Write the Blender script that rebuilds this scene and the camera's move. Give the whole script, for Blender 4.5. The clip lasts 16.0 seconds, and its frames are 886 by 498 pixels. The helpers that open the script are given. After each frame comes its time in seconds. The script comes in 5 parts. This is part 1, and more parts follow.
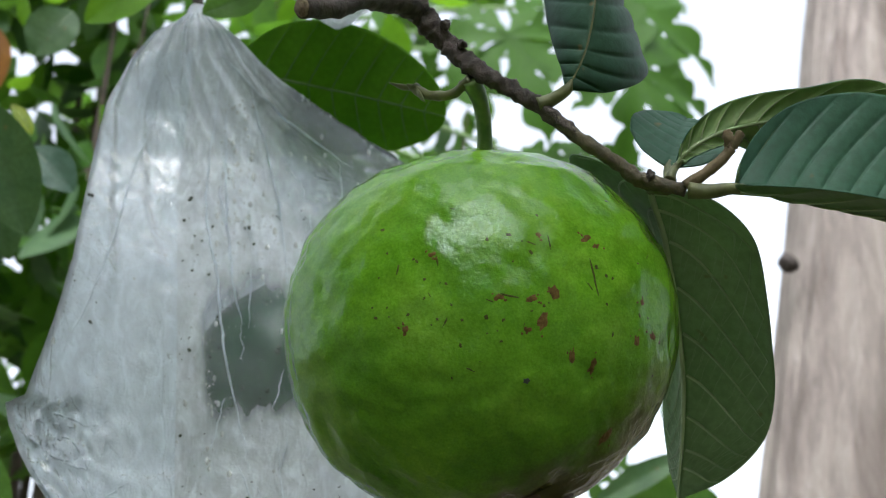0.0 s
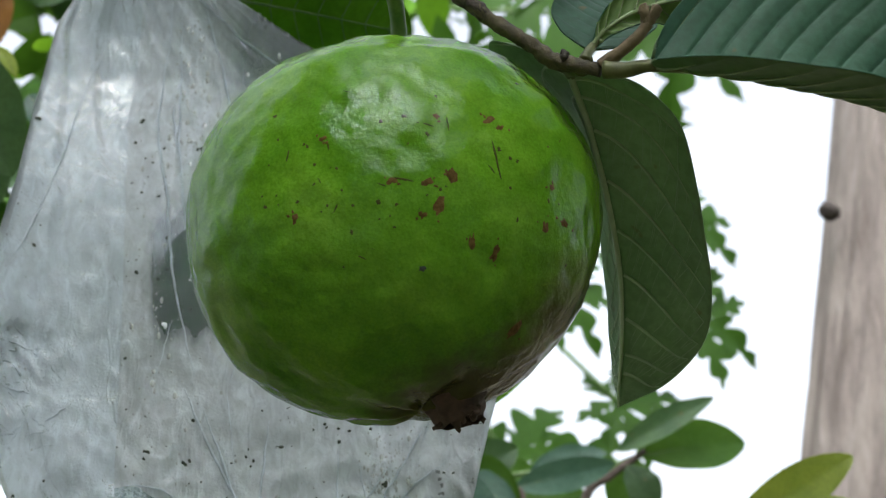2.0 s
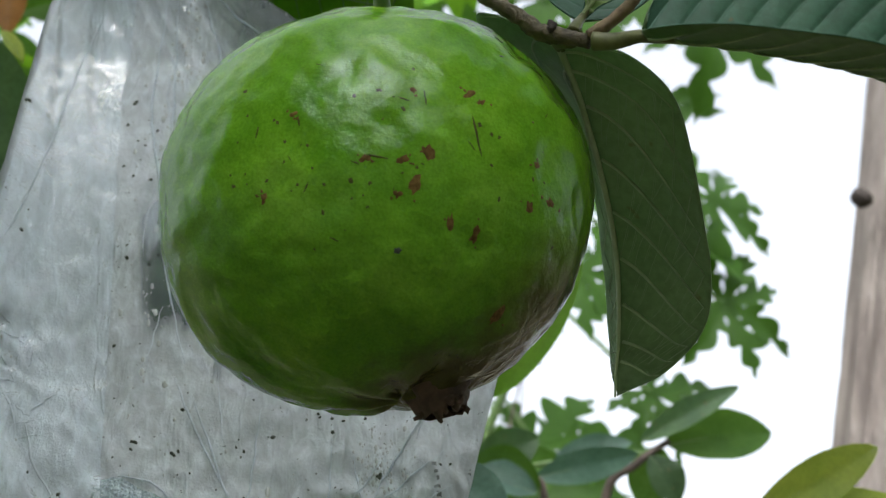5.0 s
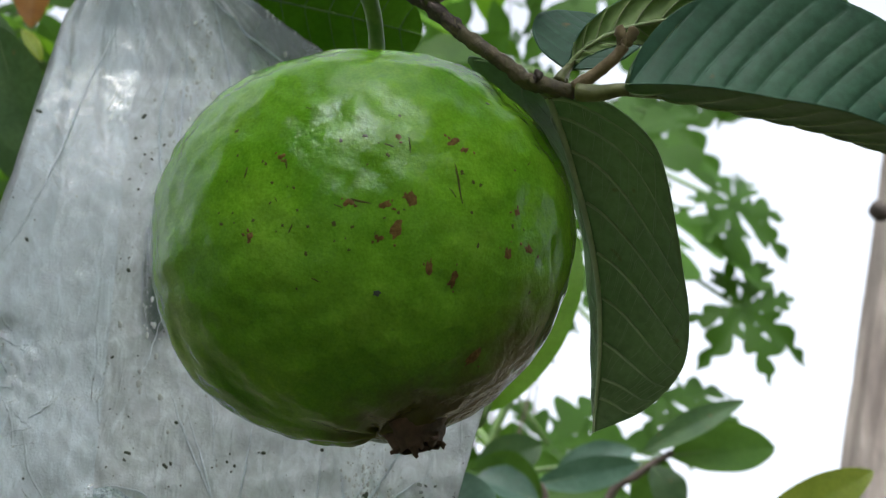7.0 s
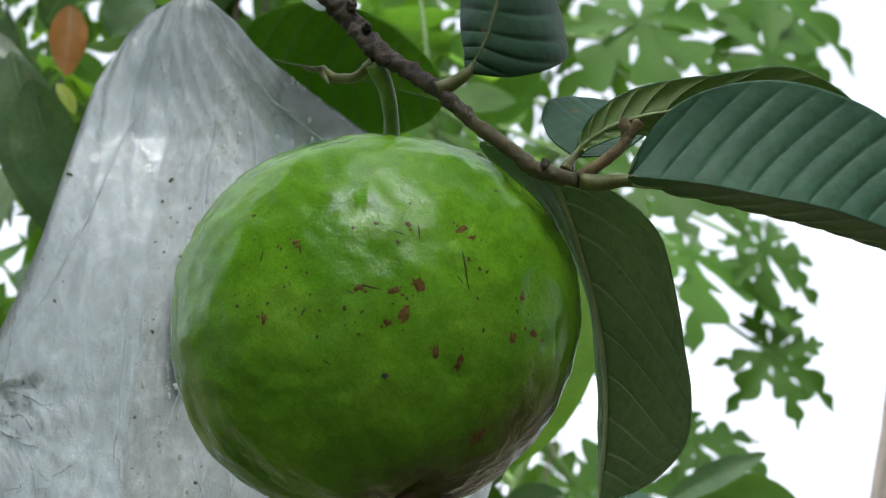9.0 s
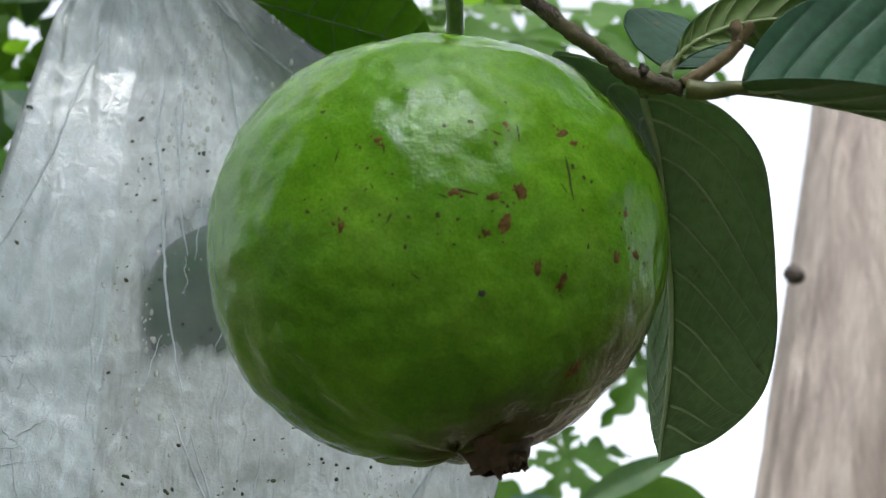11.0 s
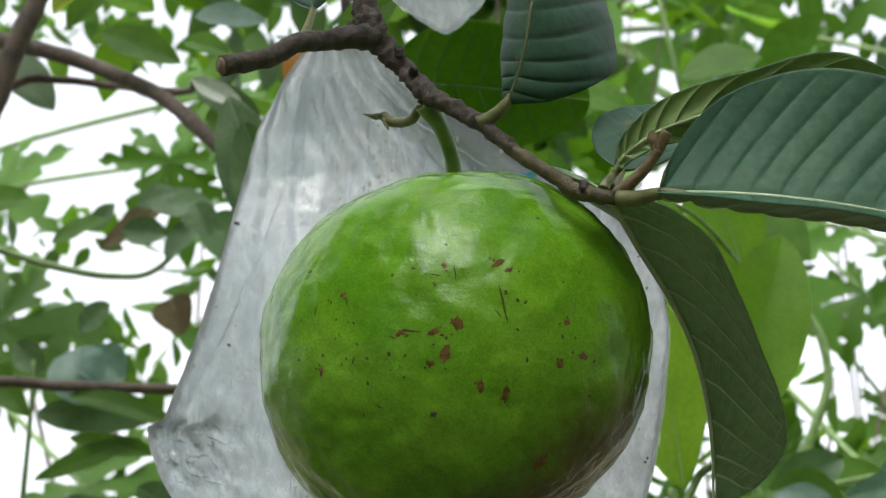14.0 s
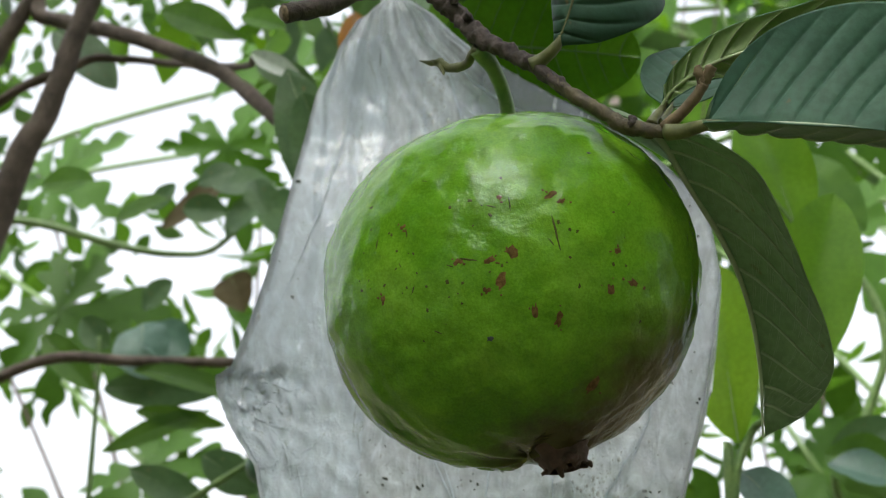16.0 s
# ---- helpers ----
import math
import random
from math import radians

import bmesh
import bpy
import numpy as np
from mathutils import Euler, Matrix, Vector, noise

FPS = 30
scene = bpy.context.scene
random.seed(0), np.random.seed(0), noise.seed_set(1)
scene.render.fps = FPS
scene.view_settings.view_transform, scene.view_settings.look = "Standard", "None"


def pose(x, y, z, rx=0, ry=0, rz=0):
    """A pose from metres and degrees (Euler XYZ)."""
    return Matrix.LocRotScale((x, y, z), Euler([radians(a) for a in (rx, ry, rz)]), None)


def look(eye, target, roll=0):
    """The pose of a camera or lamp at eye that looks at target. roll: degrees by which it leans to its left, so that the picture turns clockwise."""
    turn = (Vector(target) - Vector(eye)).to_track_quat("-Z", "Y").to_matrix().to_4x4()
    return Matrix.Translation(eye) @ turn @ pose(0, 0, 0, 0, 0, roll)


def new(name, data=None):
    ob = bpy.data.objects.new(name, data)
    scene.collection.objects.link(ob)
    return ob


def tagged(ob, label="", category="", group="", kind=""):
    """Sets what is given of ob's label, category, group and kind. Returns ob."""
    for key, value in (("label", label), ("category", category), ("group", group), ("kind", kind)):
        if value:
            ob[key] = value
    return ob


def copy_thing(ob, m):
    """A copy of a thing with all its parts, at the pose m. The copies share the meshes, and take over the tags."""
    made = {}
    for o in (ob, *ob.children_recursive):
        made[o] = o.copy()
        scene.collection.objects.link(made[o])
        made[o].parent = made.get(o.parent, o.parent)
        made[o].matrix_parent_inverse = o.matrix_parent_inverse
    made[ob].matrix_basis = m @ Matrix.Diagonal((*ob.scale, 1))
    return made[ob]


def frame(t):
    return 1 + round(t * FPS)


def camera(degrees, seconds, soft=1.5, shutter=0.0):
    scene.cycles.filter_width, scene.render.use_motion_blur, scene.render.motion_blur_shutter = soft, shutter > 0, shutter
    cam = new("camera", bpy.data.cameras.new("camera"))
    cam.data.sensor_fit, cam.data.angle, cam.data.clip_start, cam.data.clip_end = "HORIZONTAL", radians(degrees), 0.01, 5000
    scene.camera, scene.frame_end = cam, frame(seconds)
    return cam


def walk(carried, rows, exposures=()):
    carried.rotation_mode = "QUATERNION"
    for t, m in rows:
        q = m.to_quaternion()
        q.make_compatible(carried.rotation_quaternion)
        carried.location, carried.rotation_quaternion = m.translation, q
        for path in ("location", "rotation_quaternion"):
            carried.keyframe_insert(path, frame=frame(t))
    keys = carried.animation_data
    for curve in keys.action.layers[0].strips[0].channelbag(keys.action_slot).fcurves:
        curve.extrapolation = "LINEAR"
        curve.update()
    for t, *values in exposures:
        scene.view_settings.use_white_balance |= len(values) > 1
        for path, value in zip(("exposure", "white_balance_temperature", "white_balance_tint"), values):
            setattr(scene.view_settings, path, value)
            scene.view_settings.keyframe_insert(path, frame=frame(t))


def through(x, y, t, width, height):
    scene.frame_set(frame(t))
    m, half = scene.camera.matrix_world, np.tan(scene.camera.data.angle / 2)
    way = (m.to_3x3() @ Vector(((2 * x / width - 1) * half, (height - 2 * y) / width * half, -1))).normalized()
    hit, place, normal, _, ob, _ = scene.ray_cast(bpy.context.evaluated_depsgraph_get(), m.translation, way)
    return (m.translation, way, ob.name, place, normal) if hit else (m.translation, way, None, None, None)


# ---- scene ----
cam = camera(36.0, 16.0, soft=1.1)
cam.data.dof.use_dof, cam.data.dof.focus_distance, cam.data.dof.aperture_fstop = True, 0.312, 35.0
PATH = [
    (0, (-0.05759, -0.30921, 1.59925), (-0.01270, -0.03386, 1.70956), -1.55),
    (0.5, (-0.04234, -0.30357, 1.59149), (0.00140, -0.02757, 1.70063), -2.36),
    (1, (-0.03550, -0.29761, 1.58825), (0.00807, -0.01985, 1.69290), -2.00),
    (1.5, (-0.04536, -0.29524, 1.58114), (-0.00355, -0.01759, 1.68678), -2.84),
    (2, (-0.02245, -0.29328, 1.58818), (0.01045, -0.01374, 1.69198), -1.85),
    (2.5, (-0.02379, -0.28206, 1.58003), (0.00322, -0.00157, 1.68298), -2.41),
    (3, (-0.02485, -0.28763, 1.59264), (-0.00242, -0.00814, 1.69934), -2.72),
    (3.5, (-0.02612, -0.28443, 1.59666), (-0.00866, -0.00633, 1.70783), -3.69),
    (4, (-0.01129, -0.27913, 1.58998), (0.00800, 0.00030, 1.69743), -3.73),
    (4.2, (-0.01114, -0.27798, 1.58400), (0.01037, 0.00208, 1.68936), -3.07),
    (6.3, (-0.00842, -0.28916, 1.60668), (0.01806, -0.00778, 1.70731), -0.84),
    (6.5, (-0.01276, -0.29019, 1.60300), (0.01241, -0.00872, 1.70372), -1.02),
    (7, (-0.00284, -0.29210, 1.59830), (0.01805, -0.01002, 1.69829), 0.93),
    (7.5, (0.00314, -0.28713, 1.59481), (0.02234, -0.00494, 1.69481), 1.62),
    (8, (0.01052, -0.30057, 1.60301), (0.03059, -0.01957, 1.70613), 2.14),
    (8.5, (0.00492, -0.30590, 1.60510), (0.02193, -0.02625, 1.71234), 1.90),
    (9, (0.00085, -0.30562, 1.60421), (0.01453, -0.02577, 1.71145), 2.22),
    (9.2, (-0.00036, -0.30897, 1.60357), (0.01381, -0.02917, 1.71088), 2.67),
    (11.3, (-0.04082, -0.25837, 1.59318), (0.00398, 0.01618, 1.70549), 1.25),
    (11.4, (-0.02329, -0.26543, 1.59250), (0.00275, 0.01143, 1.70505), 2.80),
    (11.5, (-0.02343, -0.26466, 1.59315), (0.00551, 0.01288, 1.70331), 1.94),
    (12, (0.01501, -0.28863, 1.59231), (0.00499, -0.00488, 1.68919), 2.81),
    (12.5, (0.01832, -0.29047, 1.59174), (-0.01638, -0.00484, 1.67664), 2.29),
    (13, (0.03743, -0.30152, 1.60703), (-0.00789, -0.01739, 1.69199), 1.56),
    (13.2, (0.04409, -0.30564, 1.61024), (-0.00491, -0.02327, 1.69893), 1.26),
    (13.5, (0.04743, -0.30712, 1.61425), (-0.00697, -0.02724, 1.70759), 0.42),
    (13.8, (0.05612, -0.31363, 1.61689), (0.00037, -0.03519, 1.71365), 0.26),
    (14, (0.06075, -0.31483, 1.61584), (0.00440, -0.03753, 1.71547), 0.12),
    (14.5, (0.07021, -0.32357, 1.61250), (0.00880, -0.04840, 1.71503), -0.35),
    (15, (0.07638, -0.31713, 1.60751), (0.01018, -0.04329, 1.71061), -0.37),
    (15.5, (0.07341, -0.31960, 1.60402), (0.00177, -0.04609, 1.70432), -0.04),
    (16, (0.06273, -0.32372, 1.59991), (-0.00585, -0.04820, 1.69677), 0.32),
]
walk(cam, [(t, look(eye, target, roll)) for t, eye, target, roll in PATH], [(0.0, 1.73, 6050, 10), (0.5, 1.66, 6075, 10), (1.0, 1.46, 6100, 10), (2.0, 1.56, 6150, 10), (2.5, 1.40, 6175, 10), (3.0, 1.38, 6200, 10), (3.5, 1.88, 6200, 10), (4.0, 1.52, 6200, 10), (7.0, 1.53, 6200, 10), (9.0, 1.68, 6200, 10), (11.5, 1.72, 6208, 10), (12.0, 1.64, 6354, 10), (12.5, 1.80, 6500, 10), (13.5, 1.83, 6485, 10), (15.0, 1.83, 6465, 10), (16.0, 1.76, 6440, 10)])

# ---- world, sun, exposure ----
world = bpy.data.worlds.new("sky")
scene.world = world
world.use_nodes = True
wn, wl = world.node_tree.nodes, world.node_tree.links
sky = wn.new("ShaderNodeTexSky")
sky.sky_type = "NISHITA"
sky.sun_disc = False
SUN_EL, SUN_AZ = radians(52), radians(192)
sky.sun_elevation, sky.sun_rotation = SUN_EL, SUN_AZ
sky.air_density, sky.dust_density, sky.ozone_density = 1.0, 6.0, 0.6
wn["Background"].inputs["Strength"].default_value = 0.15
pale = wn.new("ShaderNodeHueSaturation")
pale.inputs["Saturation"].default_value = 0.22
wl.new(sky.outputs["Color"], pale.inputs["Color"])
wl.new(pale.outputs["Color"], wn["Background"].inputs["Color"])
sun = new("sun", bpy.data.lights.new("sun", "SUN"))
sun.data.energy, sun.data.angle, sun.data.color = 0.32, radians(60), (1.0, 0.97, 0.93)
sun.matrix_world = look((4 * math.sin(SUN_AZ) * math.cos(SUN_EL), 4 * math.cos(SUN_AZ) * math.cos(SUN_EL), 1.7 + 4 * math.sin(SUN_EL)), (0, 0, 1.7))


# ---- materials ----
def mat_new(name):
    m = bpy.data.materials.new(name)
    m.use_nodes = True
    nt = m.node_tree
    return m, nt, nt.nodes, nt.links, nt.nodes["Principled BSDF"]


def noise_node(nt, scale, detail=4.0, rough=0.55, stretch=(1, 1, 1), dist=0.0):
    tc = nt.nodes.new("ShaderNodeTexCoord")
    mp = nt.nodes.new("ShaderNodeMapping")
    mp.inputs["Scale"].default_value = stretch
    n = nt.nodes.new("ShaderNodeTexNoise")
    n.inputs["Scale"].default_value, n.inputs["Detail"].default_value = scale, detail
    n.inputs["Roughness"].default_value, n.inputs["Distortion"].default_value = rough, dist
    nt.links.new(tc.outputs["Object"], mp.inputs["Vector"])
    nt.links.new(mp.outputs["Vector"], n.inputs["Vector"])
    return n


def ramp(nt, source, stops):
    r = nt.nodes.new("ShaderNodeValToRGB")
    while len(r.color_ramp.elements) < len(stops):
        r.color_ramp.elements.new(0.5)
    for e, (p, c) in zip(r.color_ramp.elements, stops):
        e.position = p
        e.color = (*c, 1) if len(c) == 3 else c
    nt.links.new(source, r.inputs["Fac"])
    return r


def grey(v):
    return (v, v, v)


def bump_chain(nt, bsdf, layers):
    """layers: (height socket, distance in metres, strength), coarse first."""
    last = None
    for height, dist, strength in layers:
        b = nt.nodes.new("ShaderNodeBump")
        b.inputs["Distance"].default_value, b.inputs["Strength"].default_value = dist, strength
        nt.links.new(height, b.inputs["Height"])
        if last:
            nt.links.new(last, b.inputs["Normal"])
        last = b.outputs["Normal"]
    nt.links.new(last, bsdf.inputs["Normal"])
    return last


def mix_col(nt, fac, a, b, mode="MIX"):
    m = nt.nodes.new("ShaderNodeMix")
    m.data_type, m.blend_type = "RGBA", mode
    for sock, v in ((m.inputs[0], fac), (m.inputs[6], a), (m.inputs[7], b)):
        if isinstance(v, (int, float)):
            sock.default_value = v
        elif isinstance(v, tuple):
            sock.default_value = (*v, 1)
        else:
            nt.links.new(v, sock)
    return m.outputs[2]


def leaf_material(name, dark, light, rough=0.42, through=0.35, glow=(0.25, 0.45, 0.05), spots=False, vary=0.25, gloss=0.5):
    """A leaf: gloss over diffuse, with light passing through the blade."""
    m, nt, nodes, links, b = mat_new(name)
    n1 = noise_node(nt, 45, 3)
    n2 = noise_node(nt, 420, 4)
    c = ramp(nt, n1.outputs["Fac"], [(0.3, dark), (0.7, light)]).outputs["Color"]
    c = mix_col(nt, 0.45, c, ramp(nt, n2.outputs["Fac"], [(0.38, grey(0.55)), (0.62, grey(1.05))]).outputs["Color"], "MULTIPLY")
    info = nodes.new("ShaderNodeObjectInfo")
    hue = nodes.new("ShaderNodeHueSaturation")
    mr = nodes.new("ShaderNodeMapRange")
    mr.inputs["To Min"].default_value, mr.inputs["To Max"].default_value = 1 - vary, 1 + vary
    links.new(info.outputs["Random"], mr.inputs["Value"])
    links.new(mr.outputs["Result"], hue.inputs["Value"])
    links.new(c, hue.inputs["Color"])
    c = hue.outputs["Color"]
    if spots:
        sp = noise_node(nt, 160, 2)
        c = mix_col(nt, ramp(nt, sp.outputs["Fac"], [(0.70, grey(0)), (0.76, grey(0.8))]).outputs["Color"], c, (0.16, 0.11, 0.05))
    links.new(c, b.inputs["Base Color"])
    b.inputs["Roughness"].default_value = rough
    b.inputs["Specular IOR Level"].default_value = gloss
    bump_chain(nt, b, [(n1.outputs["Fac"], 0.0012, 0.4), (n2.outputs["Fac"], 0.0003, 0.5)])
    t = nodes.new("ShaderNodeBsdfTranslucent")
    tcol = mix_col(nt, 0.5, c, glow)
    links.new(tcol, t.inputs["Color"])
    mx = nodes.new("ShaderNodeMixShader")
    mx.inputs["Fac"].default_value = through
    links.new(b.outputs["BSDF"], mx.inputs[1])
    links.new(t.outputs["BSDF"], mx.inputs[2])
    links.new(mx.outputs["Shader"], nodes["Material Output"].inputs["Surface"])
    return m


def bark_material(name, dark, light, scale=60, stretch=(1, 1, 0.25), rough=0.85, bump=0.003):
    m, nt, nodes, links, b = mat_new(name)
    n1 = noise_node(nt, scale, 6, 0.6, stretch, 0.6)
    n2 = noise_node(nt, scale * 7, 5, 0.6, stretch)
    c = ramp(nt, n1.outputs["Fac"], [(0.3, dark), (0.72, light)]).outputs["Color"]
    c = mix_col(nt, 0.5, c, ramp(nt, n2.outputs["Fac"], [(0.3, grey(0.45)), (0.7, grey(1.0))]).outputs["Color"], "MULTIPLY")
    links.new(c, b.inputs["Base Color"])
    b.inputs["Roughness"].default_value = rough
    bump_chain(nt, b, [(n1.outputs["Fac"], bump, 0.8), (n2.outputs["Fac"], bump * 0.25, 0.8)])
    return m


def skin_material():
    """Green guava skin: mottled, waxy and wet, brown at the bruised base."""
    m, nt, nodes, links, b = mat_new("guava_skin")
    n1 = noise_node(nt, 55, 3, 0.5)
    n2 = noise_node(nt, 190, 4, 0.6)
    n3 = noise_node(nt, 650, 4, 0.65)
    c = ramp(nt, n1.outputs["Fac"], [(0.28, (0.074, 0.205, 0.010)), (0.52, (0.112, 0.265, 0.014)), (0.76, (0.148, 0.305, 0.022))]).outputs["Color"]
    c = mix_col(nt, 0.3, c, ramp(nt, n2.outputs["Fac"], [(0.38, (0.55, 0.64, 0.45)), (0.60, grey(1.0))]).outputs["Color"], "MULTIPLY")
    c = mix_col(nt, 0.4, c, ramp(nt, n3.outputs["Fac"], [(0.38, (0.70, 0.76, 0.6)), (0.6, grey(1.0))]).outputs["Color"], "MULTIPLY")
    n4 = noise_node(nt, 1700, 2, 0.6)
    c = mix_col(nt, 0.5, c, ramp(nt, n4.outputs["Fac"], [(0.36, (0.72, 0.76, 0.66)), (0.62, (1.12, 1.10, 1.15))]).outputs["Color"], "MULTIPLY")
    # bruise: a patch low on one side, and the ring about the calyx
    geo = nodes.new("ShaderNodeTexCoord")
    warp = noise_node(nt, 42, 4, 0.65)
    hurt = None
    for centre, near, far, tint in (((0.036, -0.008, -0.031), 0.010, 0.031, (0.070, 0.042, 0.019)), ((0.014, -0.012, -0.043), 0.008, 0.027, (0.050, 0.030, 0.015))):
        d = nodes.new("ShaderNodeVectorMath")
        d.operation = "DISTANCE"
        d.inputs[1].default_value = centre
        links.new(geo.outputs["Object"], d.inputs[0])
        add = nodes.new("ShaderNodeMath")
        add.operation = "MULTIPLY_ADD"
        add.inputs[1].default_value, add.inputs[2].default_value = 0.030, -0.015
        links.new(warp.outputs["Fac"], add.inputs[0])
        sm = nodes.new("ShaderNodeMath")
        sm.operation = "ADD"
        links.new(d.outputs["Value"], sm.inputs[0])
        links.new(add.outputs["Value"], sm.inputs[1])
        mr = nodes.new("ShaderNodeMapRange")
        mr.interpolation_type = "SMOOTHSTEP"
        mr.inputs["From Min"].default_value, mr.inputs["From Max"].default_value = near, far
        mr.inputs["To Min"].default_value, mr.inputs["To Max"].default_value = 0.88, 0.0
        links.new(sm.outputs["Value"], mr.inputs["Value"])
        c = mix_col(nt, mr.outputs["Result"], c, tint)
        hurt = mr.outputs["Result"] if hurt is None else mix_col(nt, 1.0, hurt, mr.outputs["Result"], "ADD")
    # wet wrinkles where the skin is bruised
    wr = noise_node(nt, 330, 3, 0.6, (1, 1, 0.6), 0.8)
    wrinkle = mix_col(nt, 1.0, hurt, wr.outputs["Fac"], "MULTIPLY")
    links.new(c, b.inputs["Base Color"])
    b.inputs["Roughness"].default_value = 0.55
    b.inputs["Specular IOR Level"].default_value = 0.0
    # a thin wet, waxy coat that mirrors the gaps between the crowns
    b.inputs["Coat Weight"].default_value, b.inputs["Coat IOR"].default_value = 0.85, 1.38
    rr = ramp(nt, n2.outputs["Fac"], [(0.35, grey(0.02)), (0.7, grey(0.07))])
    links.new(rr.outputs["Color"], b.inputs["Coat Roughness"])
    b.inputs["Subsurface Weight"].default_value = 0.15
    b.inputs["Subsurface Radius"].default_value = (0.006, 0.012, 0.003)
    b.inputs["Subsurface Scale"].default_value = 1.0
    bump_chain(nt, b, [(n1.outputs["Fac"], 0.0012, 0.5), (n2.outputs["Fac"], 0.0008, 0.5), (n3.outputs["Fac"], 0.00025, 0.7)])
    wet = None
    for height, dist in ((n2.outputs["Fac"], 0.0004), (wrinkle, 0.0008), (n3.outputs["Fac"], 0.0002), (n4.outputs["Fac"], 0.00008)):
        bp = nodes.new("ShaderNodeBump")
        bp.inputs["Distance"].default_value, bp.inputs["Strength"].default_value = dist, 0.6
        links.new(height, bp.inputs["Height"])
        if wet:
            links.new(wet, bp.inputs["Normal"])
        wet = bp.outputs["Normal"]
    links.new(wet, b.inputs["Coat Normal"])
    return m


def film_material(name, low, high, tint=(0.69, 0.735, 0.785), rough=0.4, relief=1.0, grain=1.0, clear_at=()):
    """Thin polythene, creased and wet; low, high: how milky it is, from its clearest to its whitest patches."""
    m, nt, nodes, links, b = mat_new(name)
    cr = noise_node(nt, 60, 4, 0.5, (1, 1, 0.10), 0.10)
    fine = noise_node(nt, 1100, 3, 0.6)
    drop = noise_node(nt, 480, 4, 0.6, (1, 1, 0.6))
    big = noise_node(nt, 30, 5, 0.55, (1, 1, 0.55), 0.4)
    b.inputs["Roughness"].default_value = rough
    b.inputs["Specular IOR Level"].default_value = 0.3
    # scuffed and dusty: pale flecks and streaks over a greyer film
    scuff = noise_node(nt, 210, 5, 0.65, (1, 1, 0.45), 0.7)
    streak = noise_node(nt, 330, 4, 0.6, (1, 1, 0.06), 0.3)
    worn = mix_col(nt, 0.08, scuff.outputs["Fac"], streak.outputs["Fac"])
    wear = ramp(nt, worn, [(0.38, grey(0.92)), (0.50, grey(1.0)), (0.62, grey(1.14))]).outputs["Color"]
    links.new(mix_col(nt, 1.0, tint, wear, "MULTIPLY"), b.inputs["Base Color"])
    crackle = noise_node(nt, 120, 3, 0.5, (1, 1, 0.8), 0.8)
    lines = ramp(nt, crackle.outputs["Fac"], [(0.485, grey(0)), (0.5, grey(1)), (0.515, grey(0))])
    ridge = ramp(nt, cr.outputs["Fac"], [(0.565, grey(0)), (0.58, grey(1)), (0.605, grey(0))])
    last = bump_chain(nt, b, [(cr.outputs["Fac"], 0.0008 * relief, 0.35), (ridge.outputs["Color"], 0.0005 * relief, 0.5), (lines.outputs["Color"], 0.0002 * relief, 0.25), (scuff.outputs["Fac"], 0.0008 * grain, 0.7), (drop.outputs["Fac"], 0.0004 * grain, 0.7), (fine.outputs["Fac"], 0.00035 * grain, 0.7)])
    tr = nodes.new("ShaderNodeBsdfTranslucent")
    links.new(mix_col(nt, 1.0, (0.72, 0.765, 0.82), wear, "MULTIPLY"), tr.inputs["Color"])
    links.new(last, tr.inputs["Normal"])
    m1 = nodes.new("ShaderNodeMixShader")
    m1.inputs["Fac"].default_value = 0.45
    links.new(b.outputs["BSDF"], m1.inputs[1])
    links.new(tr.outputs["BSDF"], m1.inputs[2])
    clear = nodes.new("ShaderNodeBsdfTransparent")
    clear.inputs["Color"].default_value = (0.93, 0.95, 0.97, 1)
    f = mix_col(nt, 0.5, big.outputs["Fac"], mix_col(nt, 0.4, scuff.outputs["Fac"], drop.outputs["Fac"]))
    fr = ramp(nt, f, [(0.38, grey(low)), (0.62, grey(high))])
    milk = fr.outputs["Color"]
    # wet places where the film clings and turns clear: centre, radii, clearness
    tc = nodes.new("ShaderNodeTexCoord")
    for centre, near, far, least in clear_at:
        d = nodes.new("ShaderNodeVectorMath")
        d.operation = "DISTANCE"
        d.inputs[1].default_value = centre
        links.new(tc.outputs["Object"], d.inputs[0])
        off = nodes.new("ShaderNodeMath")
        off.operation = "MULTIPLY_ADD"
        off.inputs[1].default_value, off.inputs[2].default_value = 0.05, -0.025
        links.new(cr.outputs["Fac"], off.inputs[0])
        sm = nodes.new("ShaderNodeMath")
        links.new(d.outputs["Value"], sm.inputs[0])
        links.new(off.outputs["Value"], sm.inputs[1])
        mr = nodes.new("ShaderNodeMapRange")
        mr.interpolation_type = "SMOOTHSTEP"
        mr.inputs["From Min"].default_value, mr.inputs["From Max"].default_value = near, far
        mr.inputs["To Min"].default_value, mr.inputs["To Max"].default_value = least, 1.0
        links.new(sm.outputs["Value"], mr.inputs["Value"])
        milk = mix_col(nt, 1.0, milk, mr.outputs["Result"], "MULTIPLY")
    m2 = nodes.new("ShaderNodeMixShader")
    links.new(milk, m2.inputs["Fac"])
    links.new(clear.outputs["BSDF"], m2.inputs[1])
    links.new(m1.outputs["Shader"], m2.inputs[2])
    gl = nodes.new("ShaderNodeBsdfGlossy")
    gl.inputs["Roughness"].default_value = 0.2
    links.new(last, gl.inputs["Normal"])
    fres = nodes.new("ShaderNodeFresnel")
    fres.inputs["IOR"].default_value = 1.22
    links.new(last, fres.inputs["Normal"])
    m3 = nodes.new("ShaderNodeMixShader")
    links.new(fres.outputs["Fac"], m3.inputs["Fac"])
    links.new(m2.outputs["Shader"], m3.inputs[1])
